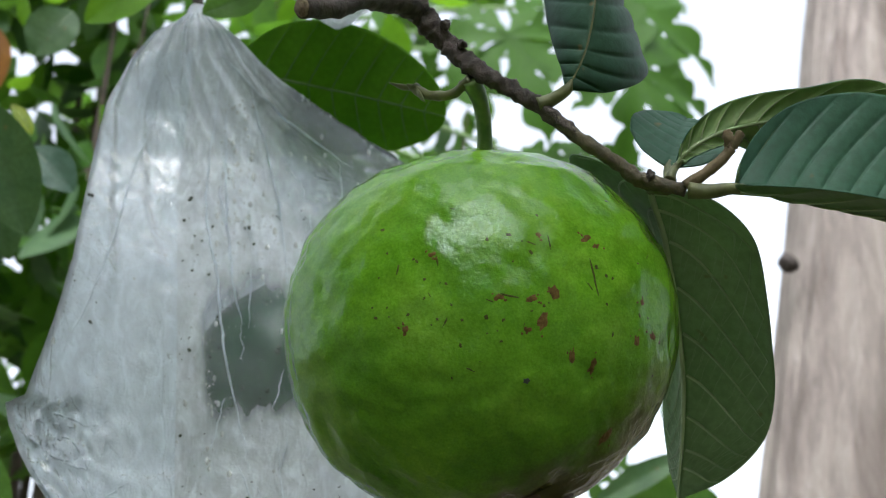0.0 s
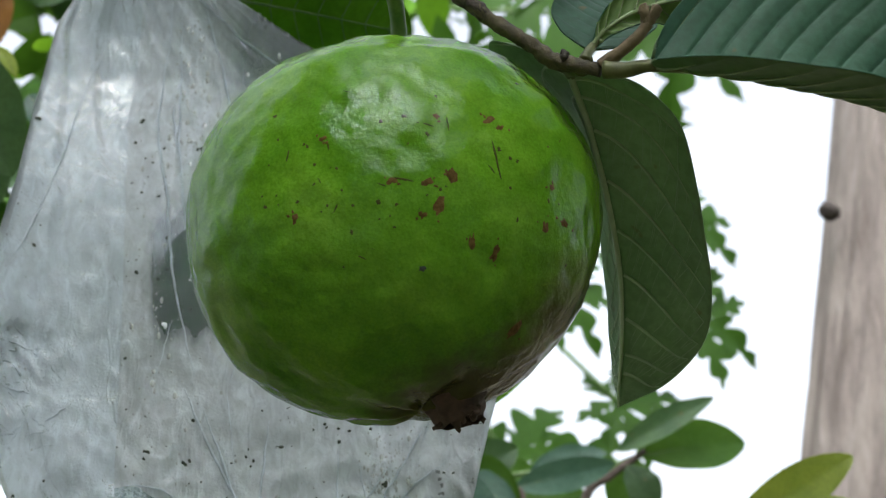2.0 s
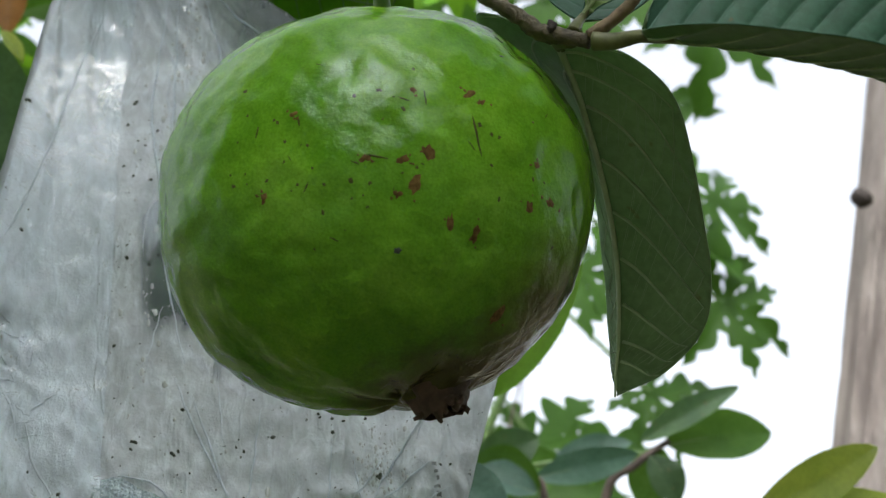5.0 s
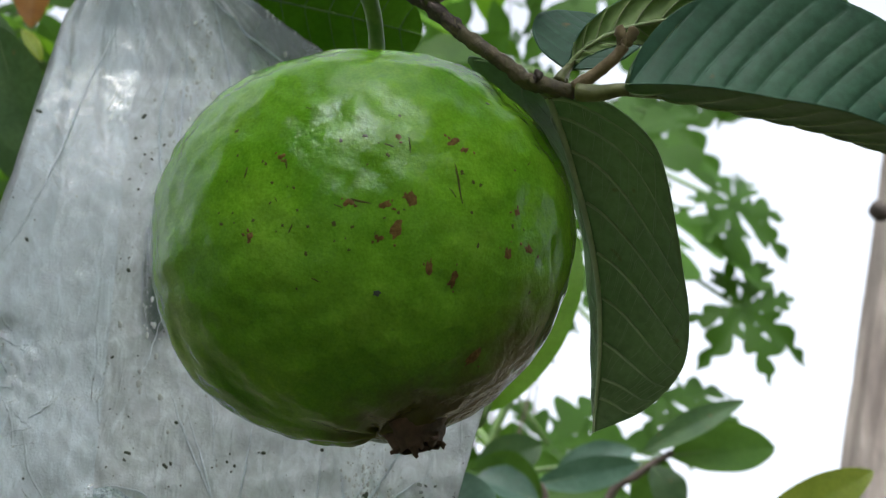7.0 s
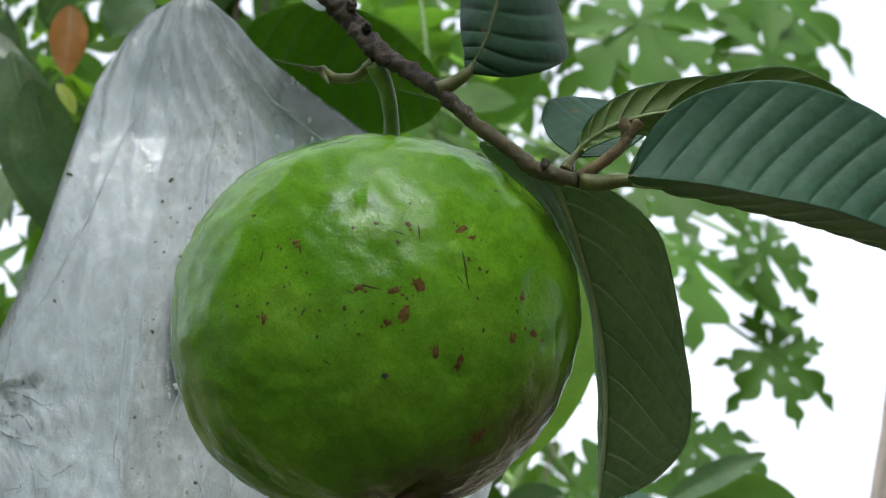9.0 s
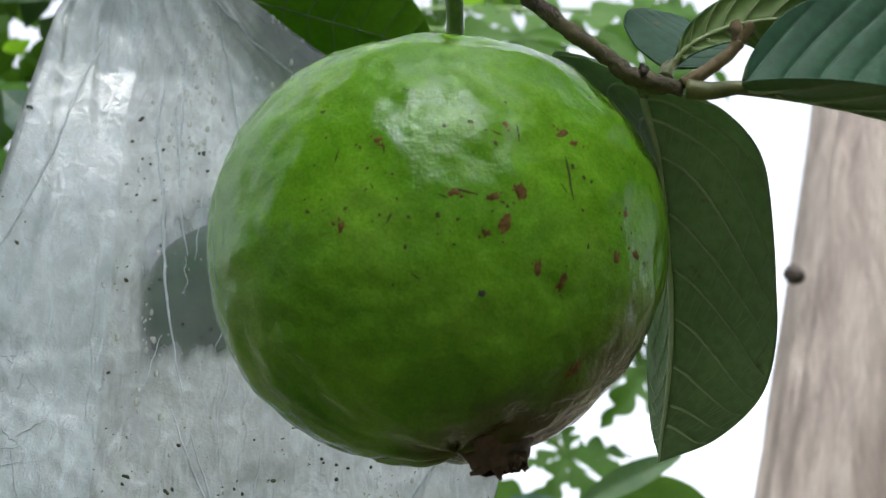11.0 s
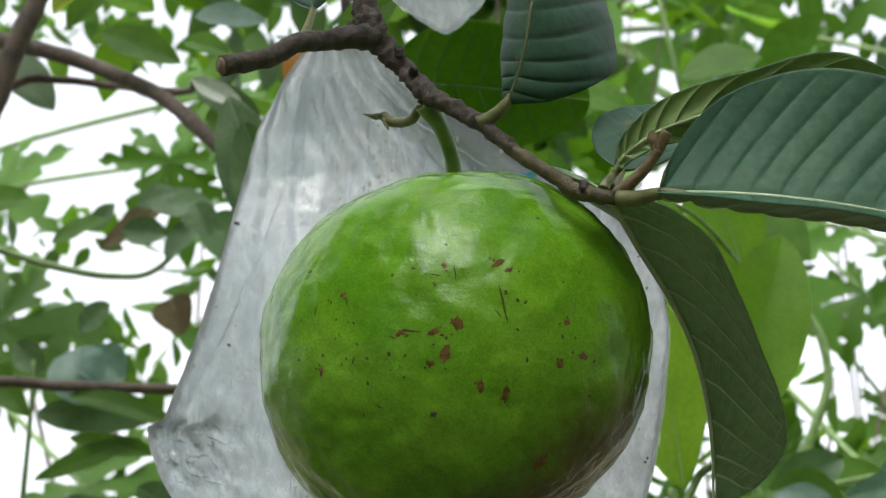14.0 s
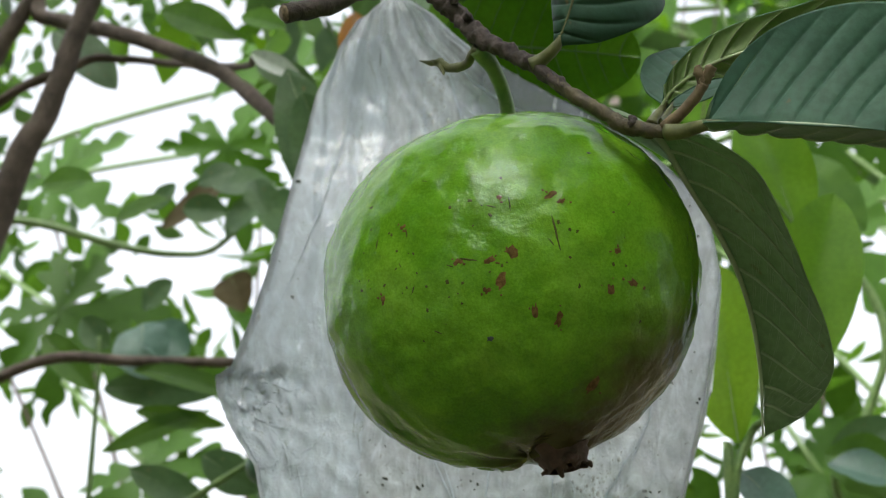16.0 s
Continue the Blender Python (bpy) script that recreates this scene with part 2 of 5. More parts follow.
    links.new(gl.outputs["BSDF"], m3.inputs[2])
    links.new(m3.outputs["Shader"], nodes["Material Output"].inputs["Surface"])
    return m


def wet_material():
    """Film clinging in wet cells: part clear, part mirror, part milk."""
    m, nt, nodes, links, b = mat_new("bag_wet_film")
    cells = noise_node(nt, 880, 3, 0.6, (1, 1, 1), 0.6)
    fine = noise_node(nt, 1500, 2, 0.5)
    b.inputs["Base Color"].default_value = (0.47, 0.56, 0.61, 1)
    b.inputs["Roughness"].default_value, b.inputs["Specular IOR Level"].default_value = 0.14, 0.6
    b.inputs["Coat Weight"].default_value, b.inputs["Coat Roughness"].default_value = 0.5, 0.05
    last = bump_chain(nt, b, [(cells.outputs["Fac"], 0.0009, 0.9), (fine.outputs["Fac"], 0.0005, 0.6)])
    links.new(last, b.inputs["Coat Normal"])
    clear = nodes.new("ShaderNodeBsdfTransparent")
    clear.inputs["Color"].default_value = (0.78, 0.85, 0.89, 1)
    mx = nodes.new("ShaderNodeMixShader")
    links.new(ramp(nt, cells.outputs["Fac"], [(0.40, grey(0.35)), (0.56, grey(0.8))]).outputs["Color"], mx.inputs["Fac"])
    links.new(clear.outputs["BSDF"], mx.inputs[1])
    links.new(b.outputs["BSDF"], mx.inputs[2])
    links.new(mx.outputs["Shader"], nodes["Material Output"].inputs["Surface"])
    return m


def plain_material(name, dark, light, rough=0.6, scale=200, bump=0.0004):
    m, nt, nodes, links, b = mat_new(name)
    n = noise_node(nt, scale, 4)
    links.new(ramp(nt, n.outputs["Fac"], [(0.3, dark), (0.7, light)]).outputs["Color"], b.inputs["Base Color"])
    b.inputs["Roughness"].default_value = rough
    bump_chain(nt, b, [(n.outputs["Fac"], bump, 0.7)])
    return m


SKIN = skin_material()
SKIN_DARK = plain_material("dark_guava_skin", (0.020, 0.065, 0.035), (0.045, 0.115, 0.055), 0.4, 120)
LEAF_TOP = leaf_material("leaf_top", (0.035, 0.090, 0.060), (0.058, 0.132, 0.085), 0.52, 0.22, (0.16, 0.32, 0.04), True, gloss=0.2)
LEAF_UNDER = leaf_material("leaf_under", (0.06, 0.11, 0.04), (0.09, 0.15, 0.06), 0.55, 0.22, (0.16, 0.32, 0.04))
LEAF_DARK = leaf_material("leaf_dark", (0.045, 0.095, 0.045), (0.08, 0.14, 0.060), 0.5, 0.26, (0.12, 0.26, 0.03), True, gloss=0.25)
LEAF_HANG = leaf_material("leaf_hanging", (0.18, 0.275, 0.15), (0.245, 0.35, 0.20), 0.5, 0.42, (0.36, 0.52, 0.25), True)
LEAF_BRIGHT = leaf_material("leaf_bright", (0.075, 0.20, 0.012), (0.13, 0.29, 0.02), 0.5, 0.45, (0.24, 0.46, 0.015), gloss=0.15)
LEAF_LIME = leaf_material("leaf_lime", (0.095, 0.215, 0.012), (0.15, 0.295, 0.018), 0.5, 0.48, (0.31, 0.51, 0.015), gloss=0.15)
LEAF_BLUE = leaf_material("leaf_bluish", (0.05, 0.11, 0.08), (0.09, 0.17, 0.13), 0.42, 0.2, (0.12, 0.28, 0.06), gloss=0.35)
LEAF_MID = leaf_material("leaf_mid", (0.045, 0.11, 0.025), (0.085, 0.18, 0.035), 0.5, 0.42, (0.20, 0.42, 0.025), gloss=0.15)
LEAF_PAPAYA = leaf_material("leaf_papaya", (0.026, 0.072, 0.008), (0.050, 0.118, 0.014), 0.5, 0.32, (0.13, 0.32, 0.015), gloss=0.15)
LEAF_FAR = leaf_material("leaf_far", (0.024, 0.075, 0.009), (0.05, 0.125, 0.014), 0.55, 0.42, (0.16, 0.36, 0.02), gloss=0.2)
LEAF_YELLOW = leaf_material("leaf_young", (0.20, 0.28, 0.03), (0.32, 0.38, 0.05), 0.45, 0.4, (0.45, 0.55, 0.05))
LEAF_PALE = leaf_material("leaf_pale", (0.22, 0.27, 0.22), (0.34, 0.38, 0.33), 0.5, 0.25, (0.3, 0.4, 0.2))
LEAF_BROWN = leaf_material("leaf_dead", (0.068, 0.060, 0.030), (0.115, 0.098, 0.050), 0.7, 0.2, (0.20, 0.12, 0.05), gloss=0.12)
LEAF_ORANGE = leaf_material("leaf_orange", (0.20, 0.085, 0.014), (0.32, 0.14, 0.022), 0.5, 0.4, (0.42, 0.18, 0.02))
LEAF_OLIVE = leaf_material("leaf_olive", (0.19, 0.30, 0.10), (0.26, 0.37, 0.14), 0.55, 0.5, (0.36, 0.58, 0.14))
RIB = plain_material("leaf_rib", (0.16, 0.22, 0.09), (0.24, 0.31, 0.14), 0.5, 300)
RIB_PALE = plain_material("pale_rib", (0.36, 0.46, 0.28), (0.46, 0.56, 0.36), 0.5, 300)
RIB_NET = plain_material("net_of_veins", (0.26, 0.36, 0.20), (0.34, 0.44, 0.27), 0.5, 300)
GREEN_STEM = plain_material("green_stem", (0.06, 0.13, 0.03), (0.14, 0.22, 0.06), 0.5, 260)
PETIOLE = plain_material("petiole_skin", (0.060, 0.070, 0.022), (0.125, 0.135, 0.045), 0.55, 300)
BARK = bark_material("guava_bark", (0.016, 0.012, 0.010), (0.078, 0.058, 0.048), 300, (1, 1, 1), 0.8, 0.0012)
BARK_YOUNG = bark_material("young_bark", (0.040, 0.031, 0.018), (0.14, 0.115, 0.058), 300, (1, 1, 1), 0.7, 0.0008)
BARK_FAR = bark_material("branch_bark", (0.05, 0.037, 0.03), (0.15, 0.115, 0.09), 60, (1, 1, 1), 0.85, 0.003)
TRUNK_BARK = bark_material("trunk_bark", (0.15, 0.12, 0.105), (0.40, 0.345, 0.31), 22, (1, 1, 0.16), 0.9, 0.012)
CUT_WOOD = plain_material("cut_wood", (0.07, 0.05, 0.032), (0.26, 0.20, 0.13), 0.85, 900)
BUD = plain_material("bud_skin", (0.085, 0.060, 0.030), (0.19, 0.14, 0.075), 0.7, 500)
CALYX = plain_material("calyx_dry", (0.030, 0.017, 0.012), (0.095, 0.054, 0.040), 0.75, 300, 0.0008)
SCAB = plain_material("scab", (0.062, 0.038, 0.011), (0.145, 0.086, 0.028), 0.9, 900)
SCAB.node_tree.nodes["Principled BSDF"].inputs["Specular IOR Level"].default_value = 0.1
SPECK = plain_material("dark_speck", (0.012, 0.018, 0.012), (0.04, 0.05, 0.03), 0.6, 900)
OLIVE_SPECK = plain_material("olive_speck", (0.034, 0.046, 0.009), (0.070, 0.070, 0.017), 0.9, 900)
OLIVE_SPECK.node_tree.nodes["Principled BSDF"].inputs["Specular IOR Level"].default_value = 0.1
FILM = film_material("bag_film", 0.70, 0.93, clear_at=(((0.034, -0.015, -0.136), 0.020, 0.034, 0.14), ((0.064, -0.004, -0.050), 0.018, 0.050, 0.22)))
PANEL = film_material("bag_doubled_film", 0.88, 0.96, (0.65, 0.72, 0.80), 0.5)
LINER = film_material("bag_liner", 0.86, 0.98, (0.80, 0.83, 0.85), 0.45, 0.6, 0.6)
WET = wet_material()
DROP, drop_nt, drop_nodes, drop_links, drop_b = mat_new("water_drop")
drop_b.inputs["Transmission Weight"].default_value, drop_b.inputs["IOR"].default_value = 0.45, 1.33
drop_b.inputs["Base Color"].default_value = (0.86, 0.89, 0.91, 1)
drop_b.inputs["Roughness"].default_value = 0.02
STAMP = plain_material("grey_stamp", (0.12, 0.13, 0.14), (0.28, 0.30, 0.32), 0.5, 900)
TEAL = plain_material("teal_print", (0.01, 0.16, 0.20), (0.02, 0.26, 0.30), 0.4, 200)
SOIL = plain_material("soil", (0.085, 0.078, 0.047), (0.145, 0.135, 0.07), 0.95, 3.0, 0.02)


# ---- building helpers; places in centimetres about the fruit's centre ----
LIFT = 1.70


def P(x, y, z):
    return Vector((x * 0.01, y * 0.01, z * 0.01 + LIFT))


def V(x, y, z):
    return Vector((x * 0.01, y * 0.01, z * 0.01))


def obj(name, bm, material, at=None, smooth=True):
    me = bpy.data.meshes.new(name)
    bm.to_mesh(me)
    bm.free()
    if smooth:
        me.polygons.foreach_set("use_smooth", [True] * len(me.polygons))
    if material:
        for one in material if isinstance(material, (list, tuple)) else [material]:
            me.materials.append(one)
    ob = new(name, me)
    if at is not None:
        ob.location = at
    return ob


def part(name, bm, material, parent, label="", smooth=True):
    """One mesh under a thing or a part; the mesh is given in the parent's own space."""
    ob = obj(name, bm, material, smooth=smooth)
    ob.parent = parent
    return tagged(ob, label)


def thing(name, at, label, category, group="", kind=""):
    ob = new(name)
    ob.location = at
    ob.empty_display_size = 0.01
    return tagged(ob, label, category, group, kind)


def smooth_path(pts, steps=8):
    """Catmull-Rom through the points."""
    pts = [Vector(p) for p in pts]
    if len(pts) < 3:
        return [pts[0].lerp(pts[-1], i / steps) for i in range(steps + 1)]
    ext = [2 * pts[0] - pts[1]] + pts + [2 * pts[-1] - pts[-2]]
    out = []
    for i in range(1, len(ext) - 2):
        a, b, c, d = ext[i - 1 : i + 3]
        for k in range(steps):
            t = k / steps
            out.append(0.5 * ((2 * b) + (c - a) * t + (2 * a - 5 * b + 4 * c - d) * t * t + (3 * b - a - 3 * c + d) * t**3))
    out.append(pts[-1])
    return out


def tube(bm, pts, radii, sides=10, steps=8, lumps=0.0, lump_scale=150, caps=True, flat=1.0):
    """A tapering tube through the points, in metres."""
    path = smooth_path(pts, steps)
    n = len(path)
    rs = np.interp(np.linspace(0, len(radii) - 1, n), range(len(radii)), radii)
    rings, side = [], None
    for i, p in enumerate(path):
        d = (path[min(i + 1, n - 1)] - path[max(i - 1, 0)]).normalized()
        if side is None:
            side = d.cross(Vector((0.3, 0.2, 1))).normalized()
        side = (side - d * side.dot(d)).normalized()
        up = d.cross(side)
        ring = []
        for k in range(sides):
            a = 2 * math.pi * k / sides
            out = side * math.cos(a) + up * math.sin(a) * flat
            q = p + out * rs[i]
            r = rs[i] * (1 + lumps * noise.noise(q * lump_scale) + 0.6 * lumps * noise.noise(q * lump_scale * 2.7))
            ring.append(bm.verts.new(p + out * r))
        rings.append(ring)
    for a, b in zip(rings, rings[1:]):
        for k in range(sides):
            bm.faces.new((a[k], a[(k + 1) % sides], b[(k + 1) % sides], b[k]))
    if caps:
        bm.faces.new(rings[0][::-1])
        bm.faces.new(rings[-1])
    return path


def leaf_shape(u, kind):
    """Half width over the length, as a share of the greatest."""
    if kind == "broad":
        w = math.sin(math.pi * u**0.80) ** 0.55
    elif kind == "heart":
        w = math.sin(math.pi * u**0.55) ** 0.7
    elif kind == "obovate":
        w = math.sin(math.pi * u**1.15) ** 0.62
    elif kind == "lance":
        w = math.sin(math.pi * u**0.8) ** 0.95
    else:
        w = math.sin(math.pi * u**0.92) ** 0.7
    return w if u > 0 else 0.0


def leaf_grid(L, W, kind="ovate", bend=0.5, fold=0.3, veins=11, depth=0.0004, wave=0.0, nu=44, nv=9, seed=0, twist=0.0, sway=0.0, fold_tip=None, rise=0.9, arc=1.0, crease=0.16):
    """A leaf blade along +y from the origin, upper face to +z. bend: how far it droops over its length; fold: how far the halves
    rise; veins press into the upper face and leave the blade quilted between them. Returns the mesh, the midrib and the lateral veins."""
    bm = bmesh.new()
    ph = random.Random(seed).random() * 6
    k = 96
    ys, zs = np.zeros(k + 1), np.zeros(k + 1)
    for i in range(k):
        a = bend * (0.5 - (i + 0.5) / k)
        ys[i + 1], zs[i + 1] = ys[i] + math.cos(a), zs[i] + math.sin(a)
    s = L / math.hypot(ys[-1], zs[-1])
    steps = np.linspace(0, 1, k + 1)

    def half(u):
        return max(W * 0.03, W * leaf_shape(u, kind)) if 0 < u < 1 else W * 0.03

    def at(u, v):
        w, av, a = half(u), abs(v), bend * (0.5 - u)
        f = (fold if fold_tip is None else fold + (fold_tip - fold) * u) * (0.35 + 0.65 * av)
        x, up = math.copysign(w * av * math.cos(f), v) if v else 0.0, w * av * math.sin(f)
        q = u * veins - av**arc * rise * (w / W) - 0.05
        c = abs((q % 1.0) - 0.5) * 2.0
        up += depth * (0.55 * (1 - c * c) - 0.55 * math.exp(-(((1 - c) / crease) ** 2))) * (1 - (1 - av) ** 6) * (1 - av**8) - depth * 0.6 * math.exp(-((av / 0.05) ** 2))
        up += wave * W * av * av * math.sin(u * 11 + ph + (1.3 if v > 0 else 0)) + wave * 0.5 * W * av * math.sin(u * 23 + 2 * ph + 2 * v)
        tw = twist * (u - 0.3)
        x, up = x * math.cos(tw) - up * math.sin(tw), x * math.sin(tw) + up * math.cos(tw)
        fwd = 0.10 * w * av * av
        return Vector((x + sway * L * math.sin(math.pi * u), np.interp(u, steps, ys) * s + fwd * math.cos(a) - up * math.sin(a), np.interp(u, steps, zs) * s + fwd * math.sin(a) + up * math.cos(a)))

    grid = [[bm.verts.new(at(i / nu, j / nv)) for j in range(-nv, nv + 1)] for i in range(nu + 1)]
    for a, b in zip(grid, grid[1:]):
        for j in range(2 * nv):
            bm.faces.new((a[j], a[j + 1], b[j + 1], b[j]))
    rib = [at(i / 11, 0.0) for i in range(12)]
    laterals = []
    for n in range(veins):
        for side in (-1, 1):
            line = []
            for av in np.linspace(0.02, 0.93, 8):
                u = (n + 0.05) / veins
                for _ in range(4):
                    u = min(0.985, (n + 0.05 + av**arc * rise * half(u) / W) / veins)
                if u > 0.01:
                    line.append(at(u, side * float(av)))
            if len(line) > 3 and line[-1].y < L * 0.99:
                laterals.append(line)
    return bm, rib, laterals


def leaf_frame(base, tip, face):
    """A pose whose y runs from base to tip and whose z faces the given way."""
    y = (Vector(tip) - Vector(base)).normalized()
    z = Vector(face)
    z = (z - y * z.dot(y)).normalized()
    x = y.cross(z)
    m = Matrix((x, y, z)).transposed().to_4x4()
    m.translation = Vector(base)
    return m


def curled_grid(m, mid, right, left, veins=10, depth=0.0004, wave=0.0, rise=1.5, arc=1.3, bulge=0.08, seed=0, nu=150, nv=18):
    """A leaf blade spanned between its midrib and two margins, in centimetres, and given in the frame m."""
    inv = m.inverted()
    lines = [np.array([tuple(inv @ q) for q in smooth_path([P(*p) for p in pts], 24)]) for pts in (mid, right, left)]
    us = np.linspace(0, 1, len(lines[0]))
    wide = max(np.linalg.norm(lines[0] - lines[1], axis=1))
    ph = random.Random(seed).random() * 6

    def on(line, u):
        return Vector([np.interp(u, us, line[:, k]) for k in range(3)])

    def half(u):
        return np.linalg.norm(np.array(on(lines[1], u)) - np.array(on(lines[0], u)))

    def at(u, v):
        c, av = on(lines[0], u), abs(v)
        e = on(lines[1 if v > 0 else 2], u) - c
        run = on(lines[0], min(1, u + 0.02)) - on(lines[0], max(0, u - 0.02))
        up = run.cross(e) * (turn if v > 0 else -turn)
        up = up.normalized() if up.length > 1e-12 else Vector((0, 0, 1))
        w = e.length
        q = u * veins - av**arc * rise * (w / wide) - 0.05
        k = abs((q % 1.0) - 0.5) * 2.0
        h = depth * (0.55 * (1 - k * k) - 0.55 * math.exp(-(((1 - k) / 0.16) ** 2))) * (1 - (1 - av) ** 6) * (1 - av**8)
        h += bulge * w * 4 * av * (1 - av) + wave * w * av * av * math.sin(u * 17 + ph + (1.3 if v > 0 else 0)) + 0.5 * wave * w * av * av * math.sin(u * 41 + 2 * ph)
        q = c + e * av + up * h
        ups[tuple(q)] = up
        return q

    ups = {}
    turn = 1 if (on(lines[0], 0.6) - on(lines[0], 0.4)).cross(on(lines[1], 0.5) - on(lines[0], 0.5)).z > 0 else -1
    bm = bmesh.new()
    grid = [[bm.verts.new(at(i / nu, j / nv)) for j in range(-nv, nv + 1)] for i in range(nu + 1)]
    for a, b in zip(grid, grid[1:]):
        for j in range(2 * nv):
            bm.faces.new((a[j], a[j + 1], b[j + 1], b[j]))
    bm.normal_update()
    if sum(f.normal.z for f in bm.faces) < 0:
        bmesh.ops.reverse_faces(bm, faces=bm.faces[:])
    rib = [at(i / 11, 0.0) for i in range(12)]
    laterals = []
    for n in range(veins):
        for side in (-1, 1):
            line = []
            for av in np.linspace(0.02, 0.93, 8):
                u = (n + 0.05) / veins
                for _ in range(4):
                    u = min(0.985, (n + 0.05 + av**arc * rise * half(u) / wide) / veins)
                if u > 0.01:
                    line.append(at(u, side * float(av)))
            if len(line) > 3 and n + min(rise, 2.0) < veins + 0.6:
                laterals.append(line)
    return bm, rib, laterals, ups


def near_leaf(parent, base, tip, face, width, stalk_from=None, mats=None, label="", name="leaf", rib_r=0.00055, thick=0.00035, pale_veins=True, net=False, rib_mat=None, edges=None, stalk_r=None, top_rib=0.0, **kw):
    """A full leaf as a part of its branch: blade with the midrib and stalk under it. Places in metres.
    edges: midrib, one margin and the other, where the blade is curled past what a fold and a bend give."""
    base, tip = Vector(base), Vector(tip)
    m = leaf_frame(base, tip, face)
    if edges:
        bm, rib, laterals, ups = curled_grid(m, *edges, **kw)
    else:
        (bm, rib, laterals), ups = leaf_grid((tip - base).length, width, **{"nu": 140, "nv": 16, **kw}), {}

    def off(p, d):
        """d along the blade's normal at p"""
        return ups.get(tuple(p), Vector((0, 0, 1))) * d

    ob = obj(name, bm, mats or [LEAF_TOP, LEAF_UNDER])
    ob.parent = parent
    ob.matrix_basis = Matrix.Translation(-parent.location) @ m
    sol = ob.modifiers.new("thickness", "SOLIDIFY")
    sol.thickness, sol.offset, sol.material_offset = thick, -1, 1
    tagged(ob, label)
    rb = bmesh.new()
    tube(rb, [p + off(p, -rib_r * 0.9) for p in rib], [rib_r, rib_r * 0.8, rib_r * 0.3], 8, 3)
    part("midrib", rb, rib_mat or RIB, ob)
    if top_rib:
        rb = bmesh.new()
        tube(rb, [p + off(p, top_rib * 0.3) for p in rib], [top_rib, top_rib * 0.8, top_rib * 0.3], 8, 3)
        part("upper_midrib", rb, RIB_PALE, ob, "thin pale line along the fold")
    if pale_veins:
        vb = bmesh.new()
        for line in laterals:
            tube(vb, [p + off(p, -thick - 0.00008) for p in line], [rib_r * 0.5, rib_r * 0.36, rib_r * 0.15], 6, 2, caps=False)
        tagged(part("venation", vb, rib_mat or RIB, ob), "pale raised side veins")
    if net:
        # the fine net between the side veins, on both faces, and the loops that join them by the margin
        nb = bmesh.new()
        rnd = random.Random(5)
        whole = [v for v in laterals if len(v) == 8]
        for first, second in zip(whole, whole[2:]):
            for k in range(1, 8):
                for half in (0, 0.5):
                    if k + half > 7 or rnd.random() < 0.2:
                        continue
                    i, f = min(6, k), half
                    p = first[i].lerp(first[min(7, i + 1)], f)
                    q = second[max(0, i - 1)].lerp(second[i], f * rnd.random())
                    stop = rnd.choice((0.6, 1.0, 1.0))
                    m1 = p.lerp(q, 0.5 * stop) + Vector((rnd.uniform(-1, 1), rnd.uniform(-1, 1), 0)) * 0.0006
                    for up in (-thick - 0.00022, 0.00022):
                        o, o2 = off(first[i], up), off(second[max(0, i - 1)], up)
                        tube(nb, [p + o, m1 + o.lerp(o2, 0.5), p.lerp(q, stop) + o.lerp(o2, stop)], [0.00007, 0.00006, 0.00004], 4, 2, caps=False)
            for up in (-thick - 0.00022, 0.00022):
                o, o2 = off(first[-1], up), off(second[-2], up)
                tube(nb, [first[-1] + o, first[-1].lerp(second[-2], 0.6) + o.lerp(o2, 0.6), second[-2] + o2], [0.00014, 0.00013, 0.00012], 5, 3, caps=False)
                tube(nb, [v + off(v, up) for v in first], [0.0002, 0.00016, 0.0001], 5, 2, caps=False)
        tagged(part("vein_network", nb, RIB_NET, ob, "fine pale net of veins"), kind="stuff")
    if stalk_from is not None:
        inv = m.inverted()
        s = inv @ Vector(stalk_from)
        sb = bmesh.new()
        e = rib[1] + Vector((0, 0, -rib_r * 0.6))
        k = stalk_r or rib_r * 2.6
        tube(sb, [s, s.lerp(Vector((0, 0, -rib_r)), 0.5) + Vector((0, -0.0004, -0.0006)), Vector((0, 0, -rib_r * 0.8)), e], [k, k * 0.8, k * 0.66, rib_r], 12, 6, 0.12)
        part("leaf_stalk", sb, PETIOLE, ob)
    return ob


# ---- ground ----
gb = bmesh.new()
rings = [0.0, 1, 2, 4, 8, 16, 40, 120, 500, 2000]
prev = None
for r in rings:
    if r == 0:
        prev = [gb.verts.new((0, 0, 0))]
        continue
    ring = [gb.verts.new((r * math.cos(2 * math.pi * k / 48), r * math.sin(2 * math.pi * k / 48), 0.05 * noise.noise(Vector((r * math.cos(k), r * math.sin(k), 0)) * 0.7) if r < 100 else 0)) for k in range(48)]
    for k in range(48):
        if len(prev) == 1:
            gb.faces.new((prev[0], ring[k], ring[(k + 1) % 48]))
        else:
            gb.faces.new((prev[k], ring[k], ring[(k + 1) % 48], prev[(k + 1) % 48]))
    prev = ring
tagged(obj("ground", gb, SOIL), "bare brown garden soil with patches of green", "ground", kind="structure")


# ---- the guava fruit ----
AXIS_TILT = Matrix.Rotation(radians(-5.5), 3, "Y") @ Matrix.Rotation(radians(-4), 3, "X")


